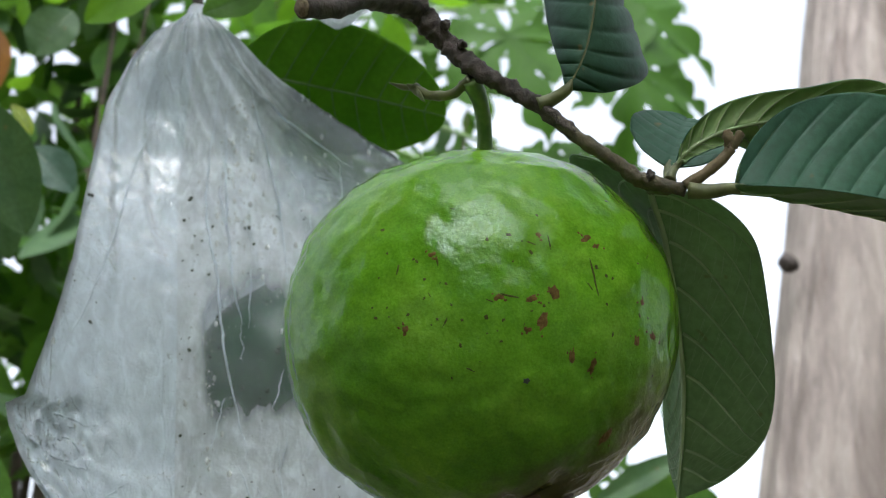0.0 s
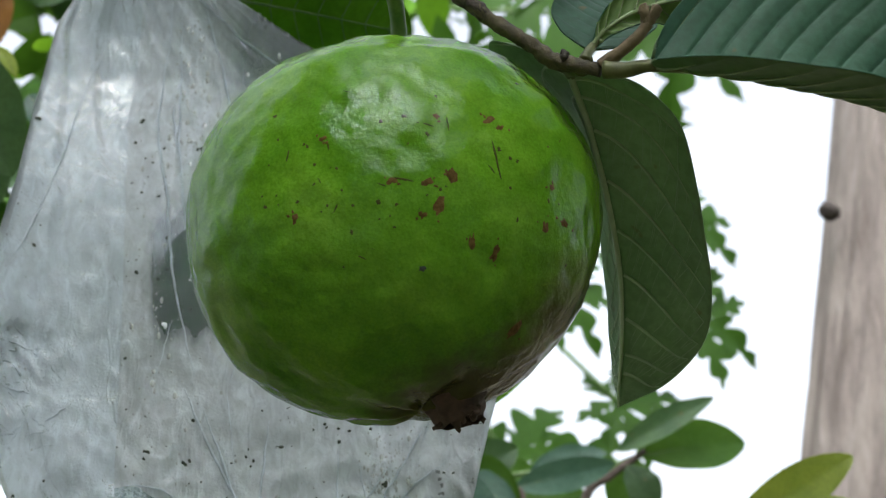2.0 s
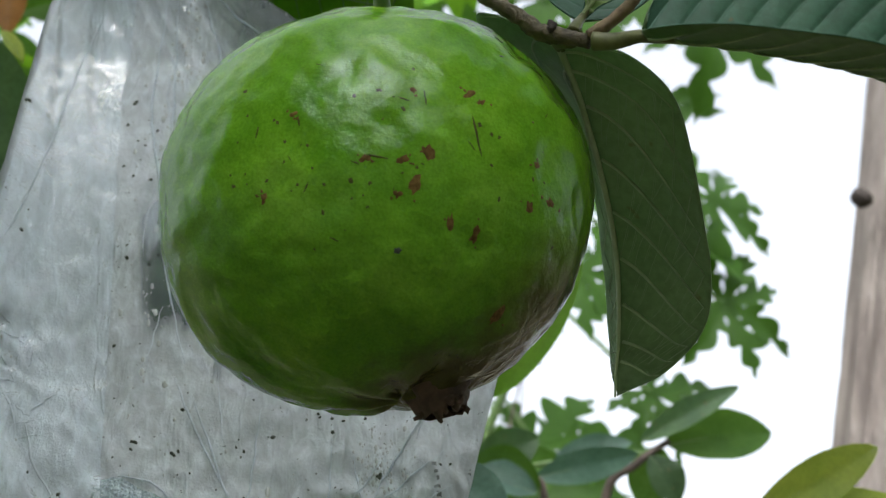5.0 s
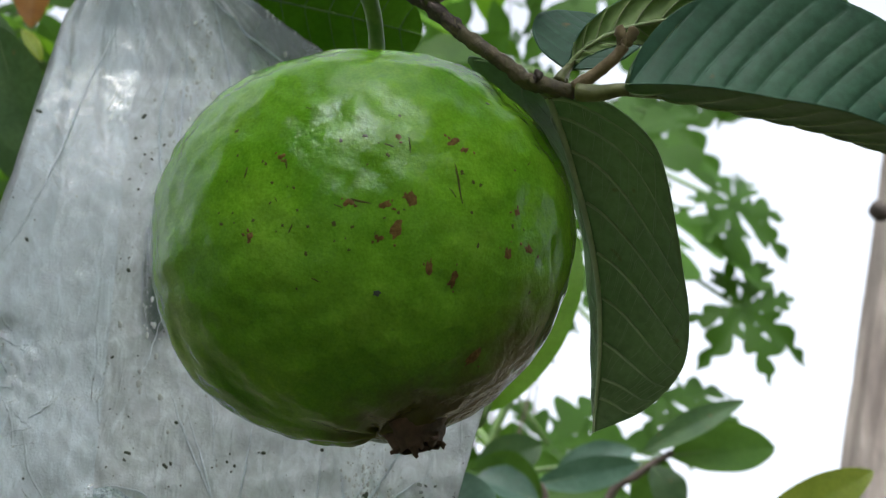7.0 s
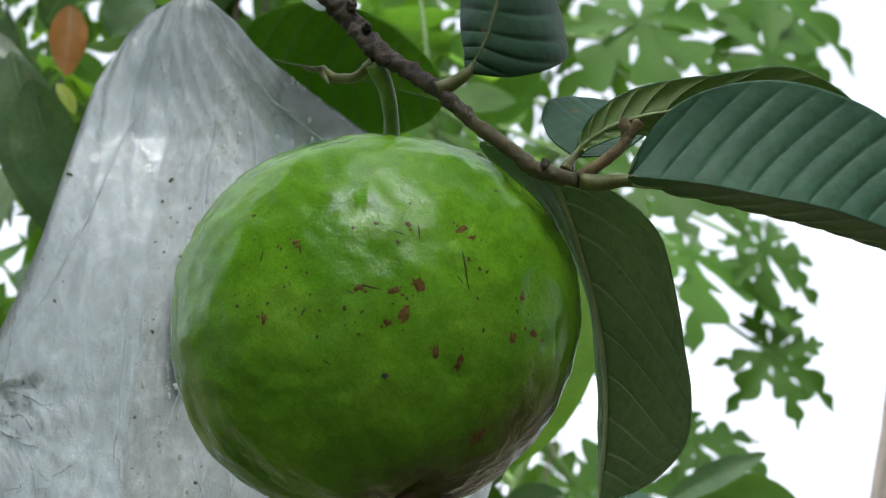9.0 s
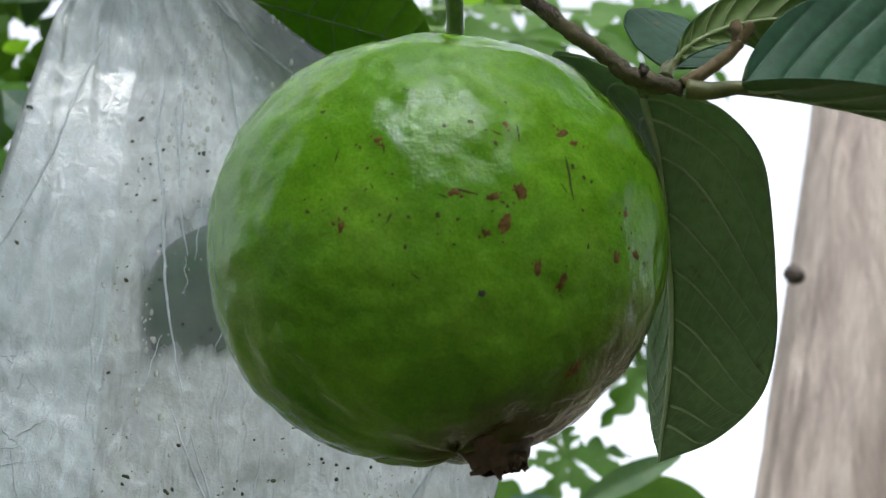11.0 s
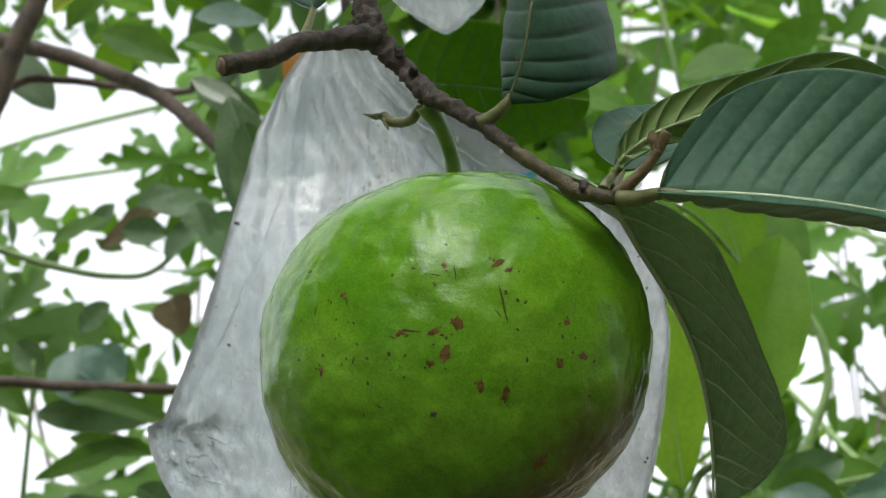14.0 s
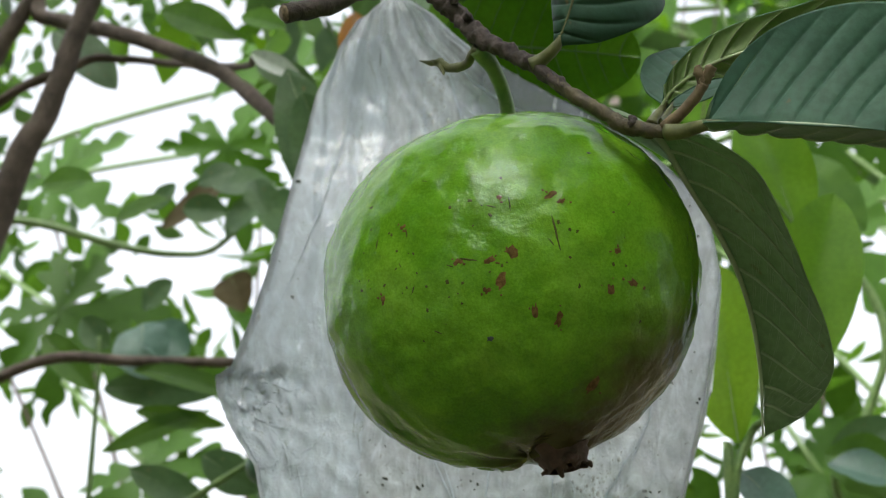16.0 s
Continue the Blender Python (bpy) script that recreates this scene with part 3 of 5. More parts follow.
def fruit_radius(d):
    """Distance from the centre to the skin, in metres, along a unit direction in the fruit's own axes."""
    c = max(-1.0, min(1.0, d.z))
    phi = math.degrees(math.acos(c))
    r = np.interp(phi, [0, 12, 30, 55, 80, 100, 125, 150, 168, 180], [4.13, 4.27, 4.48, 4.65, 4.66, 4.62, 4.56, 4.46, 4.36, 4.28])
    a = math.atan2(d.y, d.x)
    low = max(0.0, -c)
    r -= 0.22 * low * math.sin(math.radians(min(phi, 175.0))) * math.cos(a) - 0.02
    r *= 1 + 0.010 * math.cos(2 * a + 0.4) - 0.012 * low * math.cos(7 * a + 0.5) * low
    r += 0.055 * noise.noise(d * 2.6 + Vector((3, 1, 2)))
    r += 0.055 * noise.noise(d * 6.5) + 0.030 * noise.noise(d * 12.0 + Vector((5, 5, 5))) + 0.009 * noise.noise(d * 28.0)
    r += 0.05 * max(0.0, c - 0.6) * math.cos(9 * a + 1.0)
    return r * 0.01


def fruit_point(d):
    d = d.normalized()
    p = AXIS_TILT @ (d * fruit_radius(d))
    return Vector((p.x + 0.001, 0.88 * p.y - 0.0053, p.z))


guava = thing("guava", P(0, 0, 0), "ripe-sized shiny wet green guava with brown scabs hanging from its stalk", "fruit")
gb = bmesh.new()
NU, NV = 300, 170
rows = []
for j in range(NV + 1):
    phi = math.pi * j / NV
    if j in (0, NV):
        rows.append([gb.verts.new(fruit_point(Vector((0, 0, 1 if j == 0 else -1))))])
        continue
    rows.append([gb.verts.new(fruit_point(Vector((math.sin(phi) * math.cos(2 * math.pi * k / NU), math.sin(phi) * math.sin(2 * math.pi * k / NU), math.cos(phi))))) for k in range(NU)])
for a, b in zip(rows, rows[1:]):
    for k in range(NU):
        k2 = (k + 1) % NU
        if len(a) == 1:
            gb.faces.new((a[0], b[k], b[k2]))
        elif len(b) == 1:
            gb.faces.new((a[k], b[0], a[k2]))
        else:
            gb.faces.new((a[k], b[k], b[k2], a[k2]))
part("skin", gb, SKIN, guava)

# stalk
sb = bmesh.new()
tube(sb, [V(-0.33, -2.42, 5.76), V(-0.02, -1.95, 5.38), V(0.16, -1.45, 4.85), V(0.21, -1.0, 4.25)], [0.0024, 0.0020, 0.0018, 0.0022], 14, 8, 0.10, 300)
part("stalk", sb, GREEN_STEM, guava)
sb = bmesh.new()
tube(sb, [V(0.20, -1.02, 4.36), V(0.21, -1.0, 4.22)], [0.0024, 0.0034], 14, 4, 0.2, 400)
part("stalk_collar", sb, GREEN_STEM, guava)

# calyx: five dry torn sepals about a short tube
base_dir = AXIS_TILT @ Vector((0.20, 0.02, -1)).normalized()
c0 = fruit_point(Vector((0.20, 0.02, -1))) - base_dir * 0.002
cx = base_dir.cross(Vector((0, 1, 0))).normalized()
cy = base_dir.cross(cx)
cb = bmesh.new()
tube(cb, [c0, c0 + base_dir * 0.003, c0 + base_dir * 0.006], [0.0075, 0.0060, 0.0045], 20, 4, 0.25, 260, caps=False)
part("calyx_tube", cb, CALYX, guava, "dry dark brown collar")
for k in range(6):
    a = 2 * math.pi * (k + 0.2) / 6
    rnd = random.Random(40 + k)
    sb = bmesh.new()
    ln, wd = 0.0022 + 0.0034 * rnd.random(), 0.0027 + 0.0008 * rnd.random()
    outd = cx * math.cos(a) + cy * math.sin(a)
    tang = base_dir.cross(outd)
    g = []
    for i in range(7):
        u = i / 6
        row = []
        for j in range(-3, 4):
            v = j / 3
            w = wd * (1 - 0.45 * u) * (1 + 0.25 * noise.noise(Vector((k * 3.1, u * 4, v * 2))))
            curl = 0.0046 - 0.0005 * u + 0.003 * u * u * (1 if k % 2 else -0.5)
            tear = 0.0022 * noise.noise(Vector((k * 7.7, v * 3.3, 1))) if i > 4 else 0
            p = c0 + base_dir * (0.0025 + ln * u + tear) + outd * curl + tang * (v * w) + outd * (-0.0012 * v * v)
            row.append(sb.verts.new(p + base_dir * 0.0007 * noise.noise(p * 500)))
        g.append(row)
    for r0, r1 in zip(g, g[1:]):
        for j in range(6):
            sb.faces.new((r0[j], r0[j + 1], r1[j + 1], r1[j]))
    ob = part("sepal", sb, CALYX, guava)
    ob.modifiers.new("thickness", "SOLIDIFY").thickness = 0.0007


def blemish(name, material, x, z, long, wide, turn, seed, height=0.00011):
    """A scab on the skin, at (x, z) centimetres over the fruit's front."""
    rnd = random.Random(seed)
    x -= 0.1
    d = AXIS_TILT.inverted() @ Vector((x, -math.sqrt(max(0.2, 4.62**2 - x * x - z * z)), z)).normalized()
    e1 = d.cross(Vector((0, 0, 1))).normalized()
    e2 = d.cross(e1)
    ct, st = math.cos(turn), math.sin(turn)
    bm = bmesh.new()
    sides = 14
    rim, mid = [], []
    for k in range(sides):
        a = 2 * math.pi * k / sides
        w = 1 + 0.8 * noise.noise(Vector((math.cos(a) * 2.3, math.sin(a) * 2.3, seed * 1.37)))
        u, v = long * math.cos(a) * w, wide * math.sin(a) * w
        for f, lift, out in ((1.0, 0.00004, rim), (0.6, height, mid)):
            dd = d + (e1 * (u * ct - v * st) + e2 * (u * st + v * ct)) * f / 4.62
            q = fruit_point(dd)
            out.append(bm.verts.new(q + q.normalized() * lift))
    q = fruit_point(d)
    top = bm.verts.new(q + q.normalized() * height * 1.2)
    for k in range(sides):
        k2 = (k + 1) % sides
        bm.faces.new((rim[k], rim[k2], mid[k2], mid[k]))
        bm.faces.new((mid[k], mid[k2], top))
    bm.normal_update()
    return part(name, bm, material, guava)


SCABS = [
    # x, z, length, width, turn
    (1.34, -1.69, 0.07, 0.14, 0.0), (1.83, -1.83, 0.075, 0.16, -0.3), (0.64, -1.03, 0.09, 0.17, -0.2), (0.90, -0.41, 0.10, 0.13, 0.4),
    (0.40, -0.57, 0.11, 0.08, 0.1), (3.40, -0.90, 0.12, 0.07, 0.0), (-2.20, -1.13, 0.10, 0.06, 0.9), (3.12, -0.24, 0.09, 0.06, 0.2),
    (2.42, -3.15, 0.10, 0.20, -0.3), (0.30, -1.22, 0.07, 0.08, 0.3), (-0.30, -0.55, 0.10, 0.06, 0.3), (1.72, 0.95, 0.16, 0.06, 0.6),
    (1.95, 0.80, 0.10, 0.05, 0.7), (2.95, -1.12, 0.09, 0.12, 0.3), (-1.65, 0.45, 0.08, 0.05, 0.2), (0.62, 0.90, 0.06, 0.06, 0.0),
]
for i, (x, z, lo, wi, tu) in enumerate(SCABS):
    blemish("scab", SCAB, x, z, lo * 1.1, wi * 1.1, tu, i)
    # crumbs of scab beside it
    rnd = random.Random(70 + i)
    for k in range(rnd.choice((1, 2, 3))):
        f, a = rnd.uniform(1.0, 1.7), rnd.uniform(0, 6.28)
        r = rnd.uniform(0.018, 0.045)
        blemish("scab", SCAB, x + f * (lo + 0.03) * math.cos(a), z + f * (wi + 0.03) * math.sin(a), r, r * rnd.uniform(0.6, 1.3), a, 200 + i * 5 + k, height=0.0001)
blemish("speck", SPECK, 0.31, -2.23, 0.075, 0.055, 0.1, 60)
blemish("speck", SPECK, 2.50, 2.22, 0.05, 0.035, 0.0, 61)
blemish("scratch", OLIVE_SPECK, 1.85, 0.02, 0.42, 0.024, 1.75, 62)
blemish("scratch", OLIVE_SPECK, 0.85, 0.75, 0.18, 0.02, 1.6, 63)
blemish("scratch", OLIVE_SPECK, -0.10, -0.52, 0.20, 0.022, -0.3, 64)
blemish("scratch", OLIVE_SPECK, -2.35, 0.20, 0.14, 0.02, 1.2, 65)
rnd = random.Random(12)
for i in range(56):
    # the small marks lie thickest in a band across the front
    x, z = rnd.uniform(-2.9, 3.7), rnd.gauss(-0.35, 0.95)
    if x * x + z * z < 15.5:
        thin = rnd.random() < 0.3
        size = rnd.uniform(0.016, 0.046)
        blemish("speck", OLIVE_SPECK, x, z, size * (2.6 if thin else 1.2), size * (0.4 if thin else 0.9), rnd.uniform(0, 3), 100 + i, height=0.00008)


# ---- the guava branch with its leaves ----
branch = thing("guava_branch", P(-1.6, -2.2, 7.7), "forked dark brown guava branch with a cut stub and large leaves", "branch")
B0 = branch.location


def on_branch(*pts):
    return [P(*p) - B0 for p in pts]


bb = bmesh.new()
tube(bb, on_branch((-2.6, 0.2, 13.5), (-2.35, -1.0, 11.0), (-2.05, -1.9, 9.3), (-1.72, -2.3, 8.1), (-1.35, -2.2, 7.45), (-0.82, -2.2, 6.83), (-0.28, -2.5, 6.06), (0.35, -2.7, 5.52), (1.06, -2.9, 4.97), (1.99, -3.15, 4.02)),
     [0.0033, 0.0030, 0.0028, 0.0034, 0.0029, 0.0023, 0.0024, 0.0020, 0.0019, 0.0017], 20, 16, 0.42, 520)
part("wood", bb, BARK, branch)
bb = bmesh.new()
tube(bb, on_branch((1.5, -3.02, 4.54), (1.99, -3.15, 4.02), (2.75, -3.3, 3.36), (3.42, -3.4, 2.82), (4.3, -3.75, 2.45)), [0.0016, 0.0017, 0.0016, 0.0019, 0.0014], 18, 16, 0.3, 520)
part("young_wood", bb, BARK_YOUNG, branch, "olive-brown young wood")
bb = bmesh.new()
tube(bb, on_branch((-1.6, -2.3, 7.75), (-2.1, -2.8, 7.55), (-2.6, -3.2, 7.3), (-3.1, -3.8, 6.95), (-3.65, -4.2, 6.43), (-4.5, -4.95, 5.92)), [0.0034, 0.0029, 0.0025, 0.0024, 0.0023, 0.0024], 16, 10, 0.2, 420)
stub = part("stub", bb, BARK, branch)
bb = bmesh.new()
d = (P(-4.55, -5.0, 5.88) - P(-3.65, -4.2, 6.43)).normalized()
e = P(-4.5, -4.95, 5.92) - B0
tube(bb, [e - d * 0.0003, e + d * 0.0007], [0.0021, 0.0018], 16, 3, 0.15, 500)
part("cut_end", bb, CUT_WOOD, branch, "pale sawn end of the stub")
for k, (q, r) in enumerate((((-0.9, -2.45, 7.2), 0.0019), ((-0.55, -2.6, 6.6), 0.0017), ((-1.0, -2.0, 7.25), 0.0016), ((3.55, -3.55, 2.85), 0.0020), ((-2.0, -2.75, 7.9), 0.0020), ((-3.2, -3.95, 6.75), 0.0014))):
    bb = bmesh.new()
    bmesh.ops.create_icosphere(bb, subdivisions=3, radius=r)
    for v in bb.verts:
        v.co *= 0.72 * (1 + 0.55 * noise.noise(v.co * 900 + Vector((k, 0, 0))))
        v.co += P(*q) - B0
    part("knot", bb, BARK, branch)
bb = bmesh.new()
tube(bb, on_branch((-0.35, -2.45, 5.75), (-0.75, -2.0, 5.55), (-1.25, -1.62, 5.72), (-1.55, -1.45, 5.98)), [0.0013, 0.0011, 0.0012, 0.0013], 12, 8, 0.3, 420)
twig = part("fruit_twig", bb, PETIOLE, branch, "short green twig with a dried flower end")
for k, (q, r) in enumerate((((-2.15, -1.2, 6.22), 0.0009), ((-1.35, -1.75, 5.45), 0.0010), ((-1.75, -1.5, 6.05), 0.0012))):
    bb = bmesh.new()
    s = on_branch((-1.5, -1.48, 5.95))[0]
    t = on_branch(q)[0]
    tube(bb, [s, s.lerp(t, 0.5) + Vector((0, 0, -0.0004)), t], [r, r * 1.1, r * 0.2], 8, 5, 0.2, 500, flat=0.5)
    part("dry_sepal", bb, PETIOLE, branch)
# hooked bud between the leaves
bb = bmesh.new()
tube(bb, on_branch((4.3, -3.8, 2.5), (4.75, -4.05, 2.8), (5.05, -4.25, 3.02), (5.25, -4.4, 3.25)), [0.0016, 0.0013, 0.0013, 0.0012], 12, 8, 0.2, 420)
part("bud_stem", bb, BUD, branch, "red-brown shoot tip")
for q, r in (((5.12, -4.55, 3.62), 0.0012), ((5.48, -4.55, 3.56), 0.0013), ((5.3, -4.3, 3.58), 0.0011)):
    bb = bmesh.new()
    s, t = on_branch((5.2, -4.4, 3.2), q)
    tube(bb, [s, s.lerp(t, 0.6) + Vector((0, -0.0003, 0)), t], [0.0011, r * 1.15, r * 0.8], 9, 5, 0.5, 700, flat=0.35)
    part("bud_scale", bb, BUD, branch)

# leaves: base, tip, the way the upper face looks, half width
near_leaf(branch, P(5.25, -4.4, 2.3), P(12.3, -4.6, 0.45), (-0.05, -0.75, 0.55), 0.0305, P(4.35, -3.85, 2.4), label="large blue-green leaf, folded along its midrib", bend=0.45, fold=0.55, veins=12, depth=0.0010, wave=0.008, seed=1, rise=2.3, arc=1.25, crease=0.09, nu=300, nv=44, kind="broad", rib_r=0.0008, top_rib=0.0004)
UNDER_MID = [(4.2, -3.4, 3.15), (4.6, -3.6, 3.55), (5.5, -3.75, 4.05), (7.0, -3.8, 4.35), (9.3, -3.7, 4.2), (12.6, -3.4, 2.9)]
UNDER_TOP = [(4.2, -3.4, 3.2), (4.5, -3.8, 3.95), (5.5, -3.95, 4.68), (7.2, -4.2, 5.0), (9.5, -4.3, 5.1), (12.6, -3.4, 2.9)]
UNDER_LOW = [(4.25, -3.35, 3.1), (4.72, -3.7, 3.36), (5.75, -3.5, 3.75), (7.2, -2.6, 3.6), (9.5, -2.4, 3.0), (12.6, -3.4, 2.9)]
near_leaf(branch, P(4.2, -3.4, 3.15), P(12.6, -3.4, 2.9), (0.0, 0.75, 0.6), 0.019, P(4.0, -3.6, 2.75), mats=[LEAF_TOP, LEAF_OLIVE], label="large green leaf showing its pale underside", edges=(UNDER_MID, UNDER_TOP, UNDER_LOW), veins=12, depth=0.0007, wave=0.01, seed=2, rise=1.6)
near_leaf(branch, P(4.35, -2.6, 3.6), P(5.55, -1.0, 5.75), (-0.3, -0.9, -0.25), 0.0125, P(4.1, -3.4, 2.85), mats=[LEAF_TOP, LEAF_UNDER], label="small bluish leaf half hidden by a larger one", bend=0.4, fold=0.15, veins=7, depth=0.0003, wave=0.02, seed=12, kind="broad")
UP_MID = [(1.8, -3.3, 5.15), (2.05, -3.5, 5.65), (2.28, -3.65, 6.3), (2.5, -3.8, 7.5), (2.65, -3.4, 9.0), (3.0, -2.2, 10.8)]
UP_RIGHT = [(1.85, -3.3, 5.12), (3.0, -3.0, 5.3), (4.25, -2.05, 6.4), (4.2, -1.4, 7.95), (3.8, -0.8, 9.4), (3.0, -2.2, 10.8)]
UP_LEFT = [(1.75, -3.3, 5.15), (1.72, -3.2, 5.7), (1.65, -2.9, 6.5), (1.65, -2.3, 7.8), (1.9, -1.8, 9.4), (3.0, -2.2, 10.8)]
near_leaf(branch, P(1.8, -3.3, 5.15), P(3.0, -2.2, 10.8), (0.2, -0.95, 0.1), 0.024, P(1.15, -3.0, 4.85), label="upright quilted green leaf", edges=(UP_MID, UP_RIGHT, UP_LEFT), veins=9, depth=0.0008, wave=0.012, seed=3, rise=1.6, rib_r=0.0004, stalk_r=0.0021, rib_mat=PETIOLE)
HANG_MID = [(3.9, -2.7, 3.0), (4.15, -1.95, 3.0), (4.66, -1.25, 2.15), (5.5, 0.8, 0.97), (5.93, 2.0, -0.43), (6.03, 2.85, -1.85), (6.0, 3.2, -2.55), (5.97, 3.45, -3.18)]
HANG_RIGHT = [(4.1, -2.9, 2.9), (5.3, -3.15, 2.45), (6.29, -2.66, 1.64), (6.99, -1.36, 0.29), (7.51, 0.0, -0.97), (7.7, 1.5, -2.0), (7.05, 2.7, -2.76), (5.97, 3.45, -3.18)]
HANG_LEFT = [(3.6, -2.6, 3.3), (2.3, -1.3, 4.35), (4.5, 1.1, 3.3), (5.6, 3.0, 1.9), (6.1, 4.4, 0.1), (6.1, 4.6, -1.4), (6.02, 4.1, -2.4), (5.97, 3.45, -3.18)]
near_leaf(branch, P(3.9, -2.7, 3.0), P(5.97, 3.45, -3.18), (0.89, 0.18, 0.42), 0.0228, P(3.95, -3.55, 2.62), mats=[LEAF_HANG, LEAF_HANG], label="dark green hanging leaf with fine pale veins", edges=(HANG_MID, HANG_RIGHT, HANG_LEFT), veins=11, depth=0.0005, wave=0.012, seed=4, rise=3.0, arc=1.25, net=True, rib_mat=RIB_PALE, rib_r=0.00085)
near_leaf(branch, P(-3.4, -1.8, 9.0), P(-3.2, -0.8, 14.5), (-0.1, -0.9, 0.2), 0.021, P(-3.15, -3.6, 7.0), mats=[LEAF_BLUE, LEAF_UNDER], label="blue-green leaf rising from the stub", bend=0.4, fold=0.3, veins=10, depth=0.0006, wave=0.02, seed=5, rise=1.3)

# ---- the bagged fruit behind ----
BAG = P(-7.5, 14.5, 17.2)
bag = thing("plastic_bag", BAG, "milky wet plastic fruit bag, gathered at its neck", "bag")
ZS = [17.4, 16.6, 15.4, 13.4, 11.5, 9.0, 6.5, 4.0, 1.35, 1.05, 0.3, -0.6, -2.2, -3.3, -4.4, -5.7, -6.6, -7.4]
XL = [-8.1, -9.1, -9.9, -10.6, -10.8, -10.95, -11.05, -11.4, -11.95, -12.5, -12.3, -11.9, -10.85, -10.6, -10.1, -9.2, -7.8, -5.5]
XR = [-7.0, -5.9, -4.9, -2.6, -0.2, 2.6, 4.5, 4.8, 4.5, 4.43, 4.28, 4.1, 3.62, 3.33, 3.04, 2.63, 2.0, -1.0]
YE = [15.0, 15.0, 14.9, 14.4, 13.9, 13.0, 12.0, 11.3, 10.54, 10.45, 10.4, 10.4, 10.4, 10.44, 10.51, 10.62, 10.8, 11.0]
YF = [14.5, 14.2, 14.4, 14.9, 14.9, 14.0, 13.2, 12.6, 12.17, 12.12, 11.98, 11.8, 11.32, 11.03, 10.77, 10.61, 10.7, 10.9]
YB = [15.6, 16.0, 17.0, 18.6, 20.0, 20.8, 21.0, 20.8, 20.01, 19.87, 19.4, 18.8, 17.52, 16.59, 15.57, 14.06, 12.8, 11.2]


def bag_point(h, a, inset=0.0):
    z = np.interp(h, range(len(ZS)), ZS)
    xl, xr, ye, yf, yb = (np.interp(h, range(len(ZS)), c) for c in (XL, XR, YE, YF, YB))
    ca, sa = math.cos(a), math.sin(a)
    x = (xl + xr) / 2 + (xr - xl) / 2 * math.copysign(abs(ca) ** 0.75, ca)
    near = sa > 0
    y = ye + ((yf - ye) if near else (yb - ye)) * abs(sa) ** (1.0 if near else 0.7)
    top = max(0.0, min(1.0, (z - 3.0) / 13.0))
    low = max(0.0, min(1.0, (0.0 - z) / 6.0))
    body = min(1.0, (xr - xl) / 4.0) * min(1.0, abs(sa) * 3.0)
    # folds fan out from the neck, sharp on one side
    w = (x - (xl + xr) / 2) / max(0.5, (xr - xl) / 2)
    ph = w * 3.6 + 0.9 * noise.noise(Vector((w * 2.2, z * 0.10, 3 if near else 9)))
    saw = (ph % 1.0)
    fold = (saw if saw < 0.8 else (1 - saw) * 4.0) - 0.4
    fine = abs(noise.noise(Vector((w * 9.0, z * 0.14, 1 if near else 5)))) - 0.2
    crumple = 0.5 - 2 * abs(noise.noise(Vector((x * 0.55, y * 0.3, z * 0.42)))) 
    crease = 0.5 - 2 * abs(noise.noise(Vector((x * 1.3 + z * 0.4, y * 0.5, z * 1.0))))
    nook = math.exp(-(((x + 11.6) / 1.9) ** 2) - ((z - 0.2) / 1.7) ** 2)
    ridge = 0.5 - 2 * abs(noise.noise(Vector((x * 1.9, y * 0.8, z * 1.6 + x)))) + 0.4 - 1.5 * abs(noise.noise(Vector((x * 4.1 + z, 3.0, z * 4.4))))
    body = max(body, 0.7 * nook)
    off = 0.34 * nook * ridge + fold * (0.14 + 0.20 * top) + fine * (0.05 + 0.04 * top) + 0.09 * crumple * (1 - 0.5 * top) + (0.04 + 0.26 * low) * crease
    return P(x, y - off * body * (1 if near else -1) * 0.9, z + 0.06 * crease) - BAG


fb = bmesh.new()
NH, NA = 190, 360
grid = [[fb.verts.new(bag_point(h / NH * (len(ZS) - 1), 2 * math.pi * k / NA)) for k in range(NA)] for h in range(NH + 1)]
for a, b in zip(grid, grid[1:]):
    for k in range(NA):
        fb.faces.new((a[k], a[(k + 1) % NA], b[(k + 1) % NA], b[k]))
part("film", fb, FILM, bag)
nb = bmesh.new()
tube(nb, [P(-7.55, 15, 17.0) - BAG, P(-7.5, 15, 17.5) - BAG, P(-7.4, 15, 17.9) - BAG], [0.0060, 0.0042, 0.0034], 30, 4, 0.3, 300, caps=False)
part("gathered_neck", nb, FILM, bag)


def bag_front(x, z, out=0.0):
    """The place on the front film over (x, z), in the bag's own space."""
    h = float(np.interp(-z, [-q for q in ZS], range(len(ZS))))
    xl, xr = (float(np.interp(h, range(len(ZS)), c)) for c in (XL, XR))
    w = max(-0.98, min(0.98, (x - (xl + xr) / 2) / ((xr - xl) / 2)))
    ca = math.copysign(abs(w) ** (1 / 0.75), w)
    return bag_point(h, math.acos(ca)) + Vector((0, -out, 0))


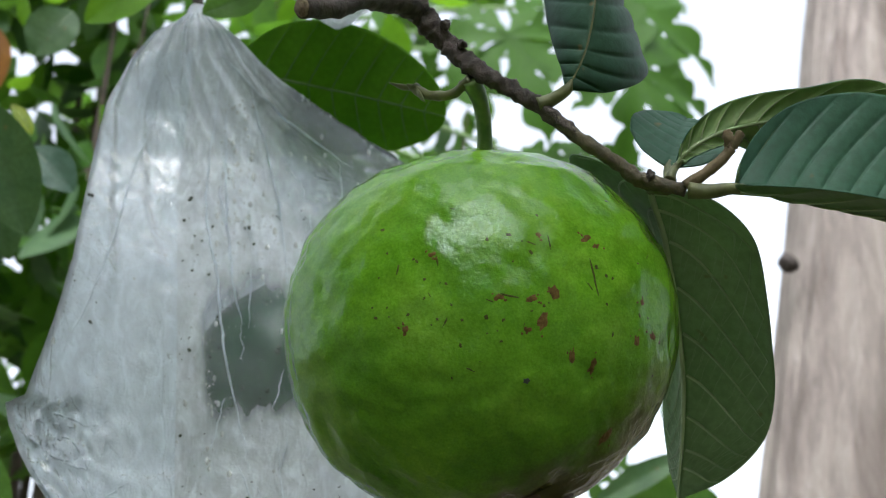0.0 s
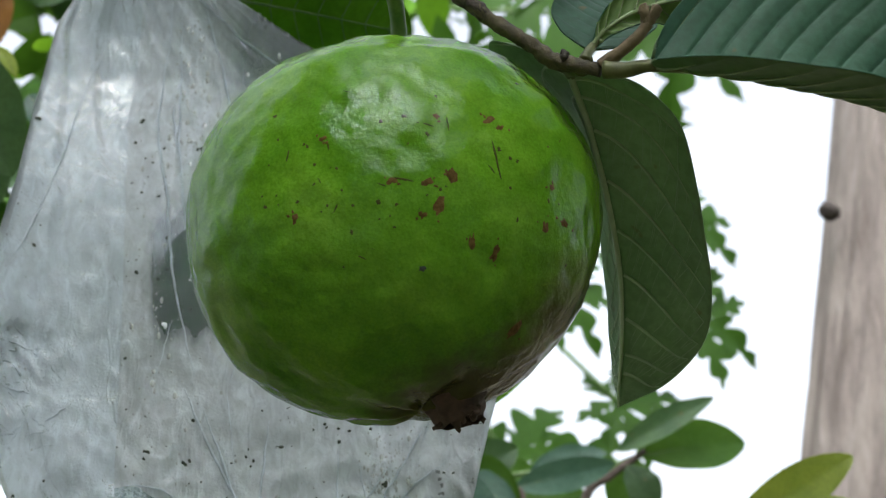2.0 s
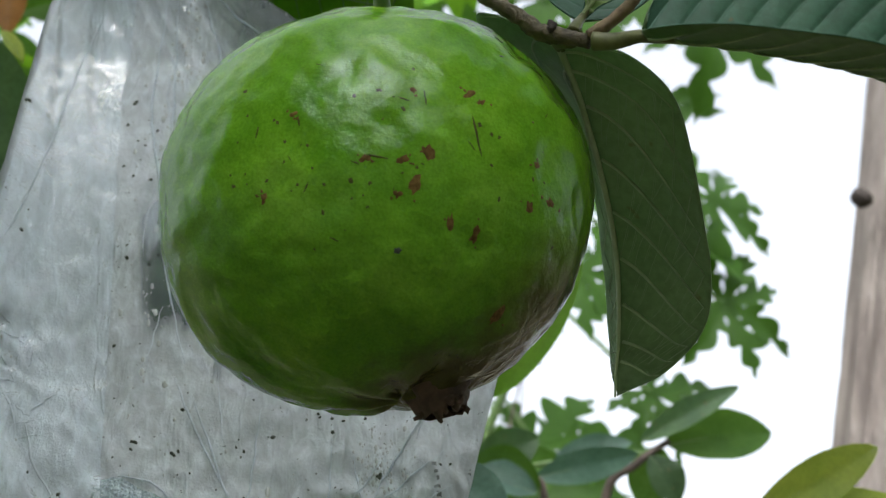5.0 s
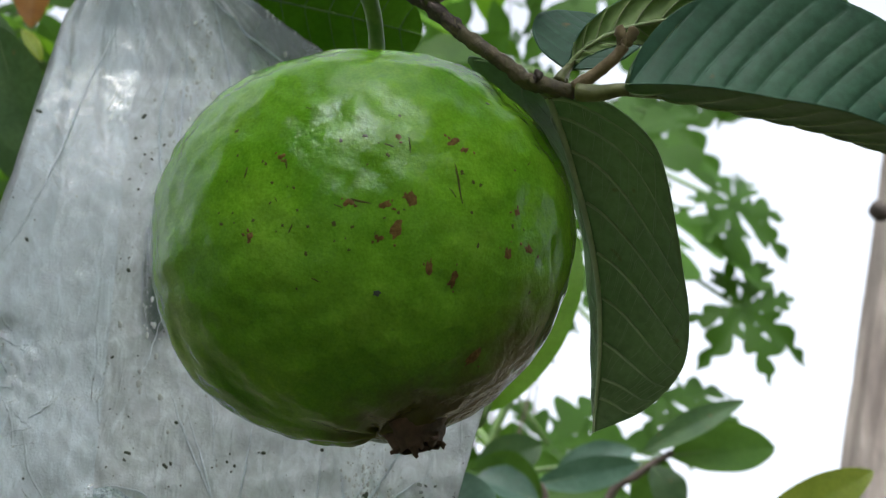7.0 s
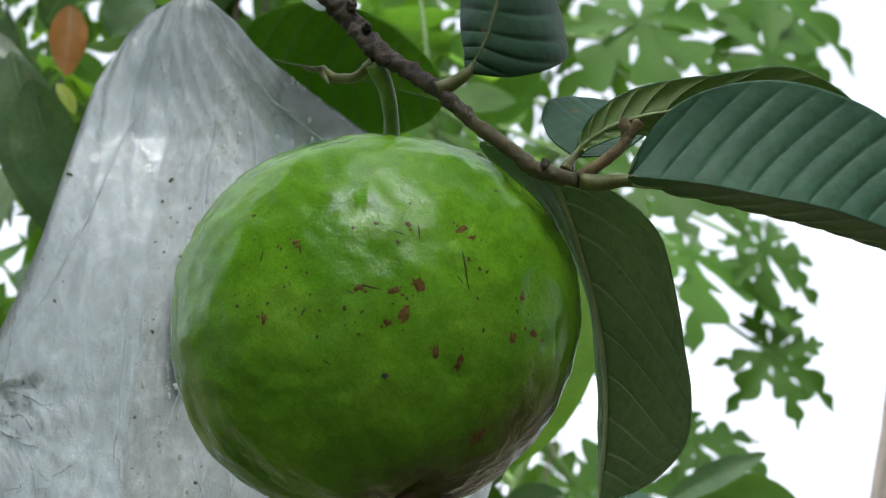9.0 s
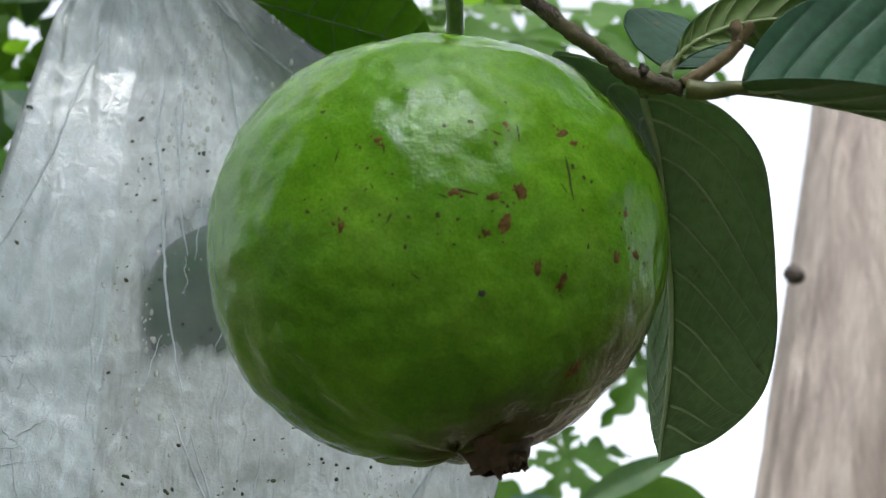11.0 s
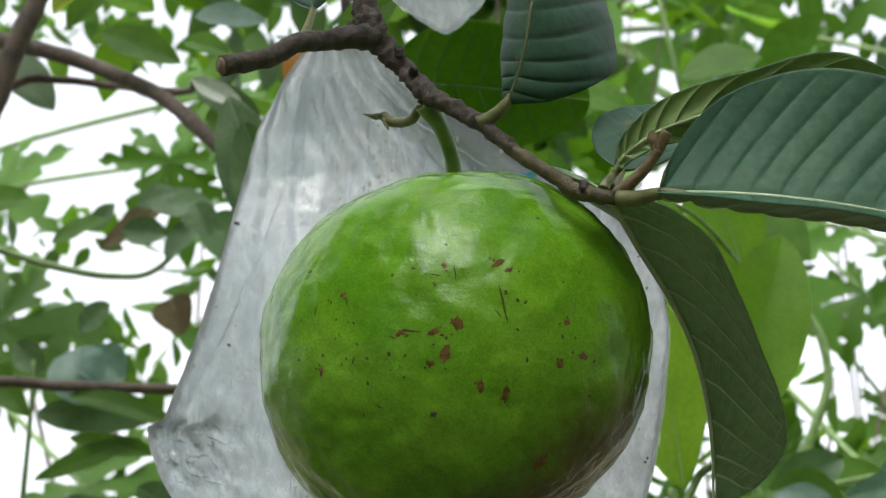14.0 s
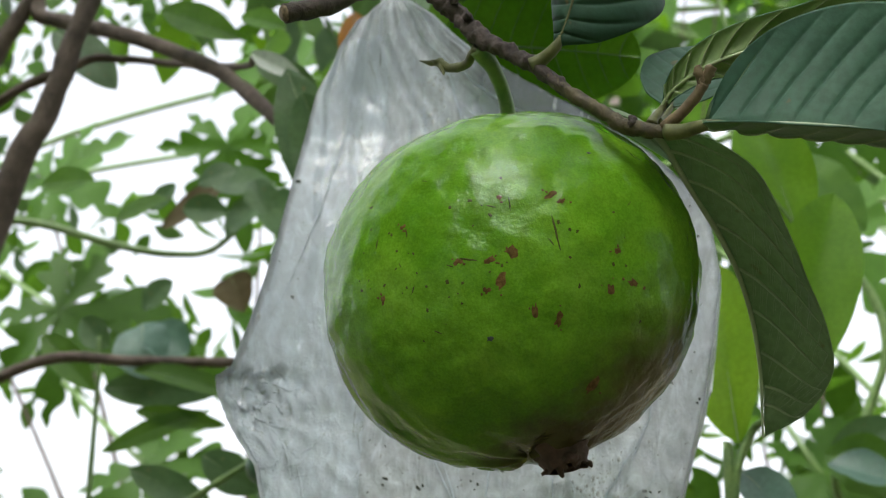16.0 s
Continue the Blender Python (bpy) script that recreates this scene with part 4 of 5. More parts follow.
# white liner inside, open over the right shoulder
lb = bmesh.new()
g = []
for i in range(61):
    v = i / 60
    row = []
    for j in range(91):
        u = j / 90
        xt = -10.2 + 13.6 * u
        zt = float(np.interp(xt, [-10.5, -8.5, -4.6, -3.0, 0.0, 4.0], [15.0, 15.0, 12.4, 9.0, 7.5, 5.5]))
        z = zt + (-6.6 - zt) * v
        h = float(np.interp(-z, [-q for q in ZS], range(len(ZS))))
        xl, xr, yf, yb = (float(np.interp(h, range(len(ZS)), c)) for c in (XL, XR, YF, YB))
        x = xl + 0.5 + (xr - xl - 1.0) * u
        deep = max(0.06, min(0.85, 0.06 + (xt + 8.2) / 3.0 * 0.8)) * max(0.12, min(1.0, (z + 3.5) / 5.0))
        y = yf + 0.5 + (yb - yf - 1.0) * deep + 0.5 * noise.noise(Vector((x * 0.6, 2.0, z * 0.22))) + 0.25 * abs(noise.noise(Vector((x * 1.6, 7.0, z * 0.5))))
        row.append(lb.verts.new(P(x, max(y, yf + 0.25), z) - BAG))
    g.append(row)
for a, b in zip(g, g[1:]):
    for j in range(90):
        lb.faces.new((a[j], a[j + 1], b[j + 1], b[j]))
part("liner", lb, LINER, bag, "white inner liner")

# the film lies double over one side, up to a straight seam
pb = bmesh.new()
g = []
for i in range(121):
    z = 15.6 - 21.6 * i / 120
    h = float(np.interp(-z, [-q for q in ZS], range(len(ZS))))
    xl = float(np.interp(h, range(len(ZS)), XL)) + 0.15
    seam = float(np.interp(z, [-6.0, -4.0, 0.0, 4.0, 10.0, 15.6], [-7.2, -7.3, -7.45, -7.6, -7.9, -7.6])) + 0.06 * noise.noise(Vector((0, 0, z * 0.8)))
    g.append([pb.verts.new(bag_front(xl + (seam - xl) * j / 40, z, 0.0006 + 0.0006 * (j / 40) ** 6)) for j in range(41)])
for a, b in zip(g, g[1:]):
    for j in range(40):
        pb.faces.new((a[j], a[j + 1], b[j + 1], b[j]))
part("doubled_film", pb, PANEL, bag, "whiter doubled film with a straight seam")

# wet crumpled pockets at the foot: extent, upper edge
for xs, tops, z0 in (((-7.5, -6.6, -5.6, -4.4), (-3.7, -3.75, -4.3, -5.6), -6.7), ((-3.4, -2.8, -2.1, -1.6), (-6.0, -5.2, -4.75, -5.2), -6.3), ((-9.7, -8.9, -8.2, -7.6), (-5.3, -4.6, -4.5, -4.7), -6.0)):
    wb = bmesh.new()
    g = []
    for i in range(101):
        v = i / 100
        row = []
        for j in range(131):
            x = xs[0] + (xs[-1] - xs[0]) * j / 130
            top = float(np.interp(x, xs, tops))
            z = z0 + (top - z0) * v
            cell = abs(noise.noise(Vector((x * 8.0, 1.0, z * 8.0)))) + 0.7 * abs(noise.noise(Vector((x * 17.0, 4.0, z * 17.0))))
            row.append(wb.verts.new(bag_front(x, z, 0.0007 + 0.0007 * cell)))
        g.append(row)
    for a, b in zip(g, g[1:]):
        for j in range(130):
            wb.faces.new((a[j], a[j + 1], b[j + 1], b[j]))
    part("wet_pocket", wb, WET, bag, "wet crumpled film")

# sharp folds standing up from the film: x, z along each
CREASES = (
    ((-5.5, -0.5), (-4.6, -2.6), (-3.6, -4.5)), ((-3.6, -4.5), (-3.5, -6.4)), ((-1.1, -5.9), (0.8, -5.0), (2.6, -4.0)), ((-1.1, -5.9), (1.0, -6.0), (2.5, -5.8)),
    ((-1.3, -5.9), (-0.4, -4.6), (0.8, -3.0)), ((-1.2, -5.8), (-0.9, -4.0), (-0.8, -2.4)), ((-7.3, -3.7), (-6.0, -3.8), (-4.9, -4.9), (-4.3, -5.8)), ((-3.5, -6.1), (-2.7, -4.9), (-2.0, -4.7), (-1.6, -5.4)),
    ((-6.6, 14.6), (-6.9, 9.6), (-6.4, 6.4), (-6.0, 3.2), (-5.2, -0.2)), ((-6.3, 14.0), (-6.2, 10.0), (-5.9, 6.5), (-5.5, 4.4)), ((-5.6, 15.0), (-4.9, 12.4), (-4.3, 9.5), (-4.0, 6.0)),
    ((-6.6, 15.6), (-4.3, 13.4), (-1.6, 11.2)), ((-8.3, 15.2), (-9.4, 11.0), (-10.2, 6.0), (-11.6, 1.4)), ((-12.3, 0.8), (-10.6, 0.6), (-9.0, 1.0)), ((-12.2, 0.6), (-11.0, -0.5), (-10.2, -0.4)), ((2.6, 1.5), (2.3, -0.8), (1.6, -2.6)),
    ((-1.0, -5.9), (0.6, -5.4), (2.3, -4.9)), ((-1.0, -6.0), (0.3, -5.7), (1.6, -5.6)), ((-0.6, -5.3), (0.7, -4.3), (2.4, -3.0)), ((0.2, -4.6), (0.9, -3.4), (2.0, -1.6)),
    ((-4.9, -1.2), (-4.1, -3.4), (-3.5, -5.0)), ((-2.9, -1.6), (-3.1, -3.6), (-3.4, -5.6)), ((-9.6, -1.8), (-9.2, -3.2), (-8.3, -4.6)), ((-10.9, -0.4), (-10.0, -1.6), (-9.7, -3.0)), ((-8.9, -4.6), (-8.0, -5.2), (-7.4, -5.9)),
    ((-11.9, 0.5), (-11.0, 0.9), (-9.6, 0.4)), ((-11.6, -0.3), (-10.7, 0.2), (-9.9, -0.9)),
)
for line in CREASES:
    bm = bmesh.new()
    pts = smooth_path([Vector((x, 0, z)) for x, z in line], 14)
    r = 0.00032 if line[0][1] < 2 else 0.00042
    tube(bm, [bag_front(p.x + 0.05 * noise.noise(p * 1.7), p.z, 0.0005) for p in pts], [r * 0.3, r, r * 1.1, r, r * 0.2], 8, 2, 0.3, 700)
    part("crease", bm, PANEL, bag)

# fine wrinkles: long ones down the film, short crossed ones at the corner
rnd = random.Random(33)
for k in range(46):
    bm = bmesh.new()
    if k < 26:
        x, z = rnd.uniform(-7.2, 3.0), rnd.uniform(-3.0, 12.0)
        dx, dz = rnd.uniform(-0.5, 0.5), -rnd.uniform(1.2, 4.0)
    else:
        x, z = rnd.uniform(-12.0, -9.4), rnd.uniform(-3.2, 1.2)
        a = rnd.uniform(0, 6.28)
        dx, dz = 0.9 * math.cos(a), 0.7 * math.sin(a)
    r = rnd.uniform(0.00014, 0.00030)
    line = [(x + dx * i / 16 + 0.10 * noise.noise(Vector((k * 5.0, i * 0.25, 0))), z + dz * i / 16 + 0.06 * noise.noise(Vector((k * 3.0, i * 0.3, 7)))) for i in range(17)]
    tube(bm, [bag_front(px, pz, 0.0009 if px < -7.2 else 0.0003) for px, pz in line], [r * 0.2, r, r * 1.2, r * 0.8, r * 0.2], 6, 2, 0.3, 900)
    part("wrinkle", bm, PANEL, bag)

def scatter(name, poses, fine, material, parent, label):
    """Many small round bodies in one mesh."""
    bm = bmesh.new()
    bmesh.ops.create_icosphere(bm, subdivisions=fine, radius=1.0)
    ball = np.array([tuple(v.co) + (1.0,) for v in bm.verts])
    faces = np.array([[v.index for v in f.verts] for f in bm.faces])
    bm.free()
    verts = np.concatenate([(ball @ np.array(m).T)[:, :3] for m in poses])
    me = bpy.data.meshes.new(name)
    me.from_pydata(verts.tolist(), [], np.concatenate([faces + i * len(ball) for i in range(len(poses))]).tolist())
    me.polygons.foreach_set("use_smooth", [True] * len(me.polygons))
    me.materials.append(material)
    ob = new(name, me)
    ob.parent = parent
    return tagged(ob, label, kind="stuff")


# water drops and specks of dirt on the film
rnd = random.Random(21)
drops, specks = [], []
for i in range(1150):
    x, z = rnd.uniform(-11.6, 4.2), rnd.uniform(-6.4, 14.5)
    if i % 3 == 0:
        x, z = rnd.gauss(-6.2, 0.25) + 0.06 * max(0, 6 - z), rnd.uniform(-2, 14)
    elif i % 9 == 1:
        x, z = rnd.gauss(-5.5, 0.15) + 0.1 * max(0, 8 - z), rnd.uniform(-3, 12)
    elif i % 9 == 4:
        x, z = rnd.gauss(0.7, 0.35) - 0.25 * (z % 1), rnd.gauss(-3.6, 0.7)
    elif i % 9 == 7:
        x, z = rnd.gauss(-3.6, 1.8), rnd.uniform(0.5, 12)
    r = 0.0002 + 0.0006 * rnd.random() ** 5
    if -6.3 < x < -1.2 and -2.5 < z < 7.0 and rnd.random() < 0.85:
        continue
    drops.append(Matrix.Translation(bag_front(x, z, r * 0.3)) @ Matrix.Diagonal((r, 0.6 * r, (1.2 + rnd.random()) * r, 1)))
for i in range(430):
    x, z = rnd.uniform(-11.8, 4.2), rnd.uniform(-6.4, 10.0) - 1.5 * rnd.random()
    r = 0.00018 + 0.0006 * rnd.random() ** 3
    c = bag_front(x, z, 0.0002)
    for k in range(1 if rnd.random() < 0.7 else 3):
        q = c + Vector((rnd.uniform(-1, 1), 0, rnd.uniform(-1, 1))) * r * 1.6
        specks.append(Matrix.Translation(q) @ Matrix.Rotation(rnd.uniform(0, 3), 4, "Y") @ Matrix.Diagonal((r, 0.3 * r, rnd.uniform(0.5, 1.6) * r, 1)))
scatter("condensation", drops, 2, DROP, bag, "clear water drops")
scatter("dirt", specks, 1, SPECK, bag, "small dark specks of dirt")

# teal print at the shoulder, and a faint stamped code
def film_patch(name, material, x0, x1, z0, z1, label, slant=0.0, n=10):
    bm = bmesh.new()
    g = [[bm.verts.new(bag_front(x0 + (x1 - x0) * j / n + slant * i / n, z0 + (z1 - z0) * i / n - 0.35 * slant * j / n, 0.0005)) for j in range(n + 1)] for i in range(n + 1)]
    for a, b in zip(g, g[1:]):
        for j in range(n):
            bm.faces.new((a[j], a[j + 1], b[j + 1], b[j]))
    return part(name, bm, material, bag, label)


film_patch("print", TEAL, -0.95, 0.35, 10.0, 10.65, "teal printed mark", -0.2)
film_patch("print", TEAL, 0.6, 1.6, 9.2, 9.6, "teal printed mark", -0.2)
for k in range(7):
    film_patch("stamp", STAMP, 2.02 + 0.02 * k + 0.05 * (k % 3), 2.17 + 0.03 * k, -3.45 - 0.22 * k, -3.32 - 0.22 * k - 0.04 * (k % 2), "faint stamped bar", 0.0, 3)

inner = thing("guava", P(-3.7, 16.2, 3.7), "dark green guava seen through its plastic bag", "fruit")
ib = bmesh.new()
bmesh.ops.create_icosphere(ib, subdivisions=5, radius=0.034)
for v in ib.verts:
    v.co *= 1 + 0.05 * noise.noise(v.co * 60)
part("skin", ib, SKIN_DARK, inner)

# ---- tree trunk ----
trunk = thing("tree_trunk", Vector((0.50, 1.66, 0)), "pale grey-brown fissured tree trunk", "tree")
tb = bmesh.new()
path = smooth_path([Vector((-0.01, 0, -0.05)), Vector((0.186, 0, 0.9)), Vector((0.414, 0, 2.0)), Vector((0.662, 0.0, 3.2)), Vector((0.95, 0.05, 4.6))], 40)
rings = []
for i, p in enumerate(path):
    r0 = 0.185 - 0.012 * p.z
    ring = []
    for k in range(160):
        a = 2 * math.pi * k / 160
        q = Vector((math.cos(a), math.sin(a), 0))
        plate = abs(noise.noise(Vector((q.x * 7, q.y * 7, p.z * 1.1)))) + 0.5 * abs(noise.noise(Vector((q.x * 17, q.y * 17, p.z * 2.6))))
        r = r0 * (1 + 0.05 * noise.noise(Vector((q.x * 1.5, q.y * 1.5, p.z * 2)))) + 0.016 * (plate - 0.3)
        ring.append(tb.verts.new(p + q * r))
    rings.append(ring)
for a, b in zip(rings, rings[1:]):
    for k in range(160):
        tb.faces.new((a[k], a[(k + 1) % 160], b[(k + 1) % 160], b[k]))
tb.faces.new(rings[-1])
part("bark", tb, TRUNK_BARK, trunk)
kb = bmesh.new()
bmesh.ops.create_icosphere(kb, subdivisions=3, radius=0.016)
for v in kb.verts:
    v.co *= 1 + 0.3 * noise.noise(v.co * 60)
    v.co += P(80.3, 159, 65.6) - trunk.location
part("knot", kb, BARK, trunk)

# ---- smaller plants near by ----
SHOOT = [
    (6.1, 30.0, 3.2, 9.8, 32.0, 14.0, 2.2, LEAF_BRIGHT, "ovate"),
    (8.1, 33.0, 11.9, 6.0, 34.0, 19.8, 1.98, LEAF_BRIGHT, "ovate"),
    (4.5, 34.0, 1.0, 6.9, 31.0, -2.1, 1.15, LEAF_BLUE, "ovate"),
    (4.4, 34.0, -2.6, 9.4, 32.0, -2.9, 1.09, LEAF_BLUE, "ovate"),
    (3.4, 32.0, -1.8, 4.3, 32.0, -4.5, 0.9, LEAF_MID, "ovate"),
    (3.5, 30.0, 15.9, 5.4, 30.0, 12.9, 0.71, LEAF_BRIGHT, "ovate"),
    (4.5, 31.0, 1.8, 3.9, 33.0, 11.1, 2.04, LEAF_LIME, "ovate"),
]
HEART = [
    (9.8, 100.0, 33.6, 8.1, 100.0, 24.0, 3.7, LEAF_BRIGHT, "heart"),
    (7.0, 100.0, 43.9, 16.1, 100.0, 35.1, 3.64, LEAF_MID, "ovate"),
    (11.0, 95.0, 10.8, 20.8, 98.0, 13.6, 2.92, LEAF_MID, "ovate"),
    (15.6, 100.0, 9.1, 10.7, 100.0, 13.5, 3.31, LEAF_MID, "ovate"),
    (4.8, 90.0, 51.2, 12.7, 90.0, 52.7, 2.36, LEAF_MID, "ovate"),
    (19.9, 95.0, 13.0, 27.3, 95.0, 14.7, 1.61, LEAF_BLUE, "ovate"),
    (-3.3, 60.0, 36.6, 1.1, 62.0, 35.4, 1.7, LEAF_MID, "ovate"),
]
CITRUS = [
    (26.7, 80.0, 11.4, 36.2, 82.0, 12.8, 2.31, LEAF_MID, "ovate"),
    (24.6, 80.0, 11.7, 32.6, 78.0, 15.7, 1.25, LEAF_DARK, "ovate"),
    (15.0, 75.0, 7.9, 23.1, 75.0, 9.7, 1.35, LEAF_BLUE, "ovate"),
    (24.8, 78.0, 10.1, 26.8, 78.0, 6.4, 1.65, LEAF_DARK, "ovate"),
    (10.0, 75.0, 8.6, 15.4, 75.0, 11.0, 1.79, LEAF_DARK, "ovate"),
    (26.1, 80.0, 11.3, 24.4, 80.0, 6.3, 1.92, LEAF_MID, "ovate"),
    (14.6, 72.0, 6.2, 9.7, 72.0, 7.6, 1.75, LEAF_BLUE, "ovate"),
    (15.2, 74.0, 6.7, 9.6, 74.0, 8.7, 2.45, LEAF_MID, "ovate"),
    (17.6, 78.0, 4.6, 26.5, 79.0, 2.2, 1.9, LEAF_BROWN, "ovate"),
]
YELLOW = [
    (20.4, 40.0, -0.8, 28.4, 42.0, 3.4, 1.3, LEAF_YELLOW, "ovate"),
    (21.5, 41.0, -1.2, 29.6, 43.0, 0.7, 1.25, LEAF_YELLOW, "ovate"),
    (22.1, 41.0, -0.2, 20.3, 43.0, -0.9, 0.79, LEAF_DARK, "ovate"),
]
LEFT_TOP = [
    (-19.7, 40.0, 33.0, -23.6, 38.0, 32.7, 1.2, LEAF_BLUE, "ovate"),
    (-27.8, 46.0, 34.0, -34.7, 48.0, 38.1, 1.31, LEAF_MID, "ovate"),
    (-24.3, 40.0, 29.5, -20.4, 39.0, 26.7, 0.7, LEAF_PALE, "ovate"),
    (-25.3, 43.0, 30.4, -21.2, 44.0, 28.5, 1.02, LEAF_DARK, "ovate"),
    (-31.4, 40.0, 38.3, -34.2, 40.0, 35.1, 0.99, LEAF_YELLOW, "ovate"),
    (-39.7, 52.0, 41.2, -36.7, 52.0, 43.7, 1.13, LEAF_MID, "ovate"),
    (-32.8, 52.0, 41.8, -37.2, 52.0, 44.8, 1.37, LEAF_BRIGHT, "ovate"),
    (-26.7, 50.0, 41.8, -30.8, 50.0, 44.7, 1.41, LEAF_BRIGHT, "ovate"),
    (-50.7, 60.0, 44.6, -44.5, 60.0, 38.4, 1.95, LEAF_DARK, "ovate"),
    (-25.2, 48.0, 35.5, -28.6, 48.0, 36.8, 0.94, LEAF_MID, "ovate"),
]
LEFT_MID = [
    (-42.3, 90.0, 41.6, -47.9, 87.0, 40.6, 1.95, LEAF_DARK, "ovate"),
    (-47.4, 90.0, 42.0, -55.8, 93.0, 38.8, 1.74, LEAF_BROWN, "ovate"),
    (-43.0, 90.0, 40.1, -45.7, 87.0, 35.0, 1.71, LEAF_DARK, "ovate"),
    (-54.1, 92.0, 43.4, -56.7, 92.0, 40.4, 1.08, LEAF_DARK, "ovate"),
    (-50.6, 100.0, 35.3, -48.8, 100.0, 31.0, 2.45, LEAF_BROWN, "heart"),
    (-53.1, 85.0, 25.9, -51.0, 83.0, 19.8, 2.97, LEAF_BLUE, "ovate"),
    (-63.8, 85.0, 25.4, -57.6, 85.0, 19.4, 1.7, LEAF_MID, "ovate"),
    (-56.7, 85.0, 19.6, -44.7, 85.0, 18.6, 1.76, LEAF_DARK, "ovate"),
    (-43.6, 80.0, 15.7, -53.6, 80.0, 12.4, 1.11, LEAF_MID, "ovate"),
    (-60.3, 86.0, 27.0, -56.9, 86.0, 24.0, 1.59, LEAF_DARK, "ovate"),
    (-68.8, 90.0, 43.6, -62.5, 90.0, 43.7, 1.85, LEAF_MID, "ovate"),
    (-49.7, 85.0, 37.6, -44.8, 85.0, 36.7, 1.6, LEAF_DARK, "ovate"),
    (-42.4, 85.0, 40.0, -40.5, 85.0, 36.3, 1.7, LEAF_DARK, "ovate"),
    (-57.1, 85.0, 36.8, -51.5, 85.0, 38.8, 1.5, LEAF_MID, "ovate"),
    (-48.3, 85.0, 40.1, -44.1, 85.0, 41.2, 1.5, LEAF_DARK, "ovate"),
]
LEFT_LOW = [
    (-35.7, 56.0, -3.1, -25.2, 62.0, 3.8, 3.0, LEAF_DARK, "ovate"),
    (-30.5, 58.0, -2.4, -18.9, 58.0, -0.8, 3.3, LEAF_MID, "ovate"),
    (-34.8, 60.0, 7.9, -30.3, 60.0, 5.1, 1.48, LEAF_DARK, "ovate"),
    (-27.8, 55.0, 11.0, -24.5, 55.0, 5.9, 1.69, LEAF_DARK, "ovate"),
    (-51.1, 80.0, 19.9, -40.0, 80.0, 16.4, 1.25, LEAF_MID, "ovate"),
    (-50.6, 80.0, 16.1, -41.6, 80.0, 14.3, 1.03, LEAF_MID, "ovate"),
    (-45.6, 70.0, 8.9, -38.2, 70.0, 5.5, 1.4, LEAF_DARK, "ovate"),
    (-52.7, 85.0, 25.1, -48.1, 85.0, 22.4, 2.52, LEAF_BLUE, "ovate"),
    (-55.7, 90.0, 28.9, -52.7, 90.0, 31.8, 1.5, LEAF_DARK, "ovate"),
    (-37.6, 100.0, 48.3, -42.6, 100.0, 27.9, 2.7, LEAF_UNDER, "ovate"),
    (-48.5, 101.0, 43.8, -40.5, 101.0, 40.8, 2.8, LEAF_DARK, "ovate"),
]
LEFT_NEAR = [
    (-18.9, 35.0, 23.8, -16.6, 37.0, 17.2, 1.9, LEAF_DARK, "ovate"),
    (-18.6, 36.0, 6.1, -16.1, 36.0, 2.2, 1.06, LEAF_MID, "ovate"),
    (-24.1, 60.0, 43.0, -23.6, 60.0, 37.0, 1.5, LEAF_ORANGE, "ovate"),
    (-21.1, 38.0, 27.1, -17.8, 40.0, 16.9, 2.02, LEAF_DARK, "ovate"),
    (-16.6, 36.0, 22.4, -17.8, 36.0, 24.2, 0.44, LEAF_YELLOW, "ovate"),
    (-18.4, 60.0, 44.5, -20.9, 60.0, 40.5, 2.01, LEAF_DARK, "ovate"),
    (-11.2, 55.0, 44.7, -16.8, 55.0, 40.6, 1.78, LEAF_BRIGHT, "ovate"),
    (-18.9, 50.0, 28.4, -16.0, 50.0, 25.4, 1.37, LEAF_BLUE, "ovate"),
    (-5.0, 13.9, 18.3, -7.3, 13.7, 16.9, 0.75, LEAF_MID, "ovate"),
]


def plant_leaves(parent, rows, seed, name="leaf"):
    """Leaves of a plant near by: base, tip, half width in centimetres, material, outline."""
    rnd = random.Random(seed)
    for i, (x0, y0, z0, x1, y1, z1, half, material, kind) in enumerate(rows):
        b, t = P(x0, y0, z0), P(x1, y1, z1)
        bm, rib, laterals = leaf_grid((t - b).length, half * 0.01, kind, rnd.uniform(0.1, 0.7), rnd.uniform(0.1, 0.4), 9, 0.0005, 0.04, 26, 5, seed + i, rnd.uniform(-0.3, 0.3))
        ob = obj(name, bm, material)
        ob.parent = parent
        ob.matrix_basis = Matrix.Translation(-parent.location) @ leaf_frame(b, t, (rnd.uniform(-0.3, 0.3), -0.85, rnd.uniform(-0.1, 0.5)))
        rb = bmesh.new()
        r = max(0.0005, half * 0.0003)
        tube(rb, [p + Vector((0, 0, -r)) for p in rib], [r * 1.4, r, r * 0.4], 6, 2)
        part("midrib", rb, RIB, ob)


# a broad leaf between the bag and the branch
stray = thing("guava_leaf_spray", P(-7.4, 16.5, 17.6), "twig with a broad backlit guava leaf over the bag", "branch")
near_leaf(stray, P(-6.0, 16.6, 16.2), P(2.15, 16.0, 14.3), (0.1, 0.75, 0.65), 0.0265, P(-7.4, 16.3, 17.6), mats=[LEAF_BRIGHT, LEAF_BRIGHT], rib_mat=GREEN_STEM, label="broad backlit green leaf", bend=0.3, fold=0.15, veins=9, depth=0.0006, wave=0.02, seed=6, kind="broad", rise=0.8)
sb = bmesh.new()
tube(sb, [P(-7.5, 15.0, 17.2) - P(-7.4, 16.5, 17.6), V(-0.1, -0.6, 0.3), V(-0.3, -0.8, 3.0), V(-1.0, -3.0, 12.0), V(-2.0, -8.0, 40.0), V(-2, -40, 90)], [0.0022, 0.002, 0.0022, 0.003, 0.005, 0.012], 12, 8, 0.15, 300)
part("twig", sb, BARK, stray)


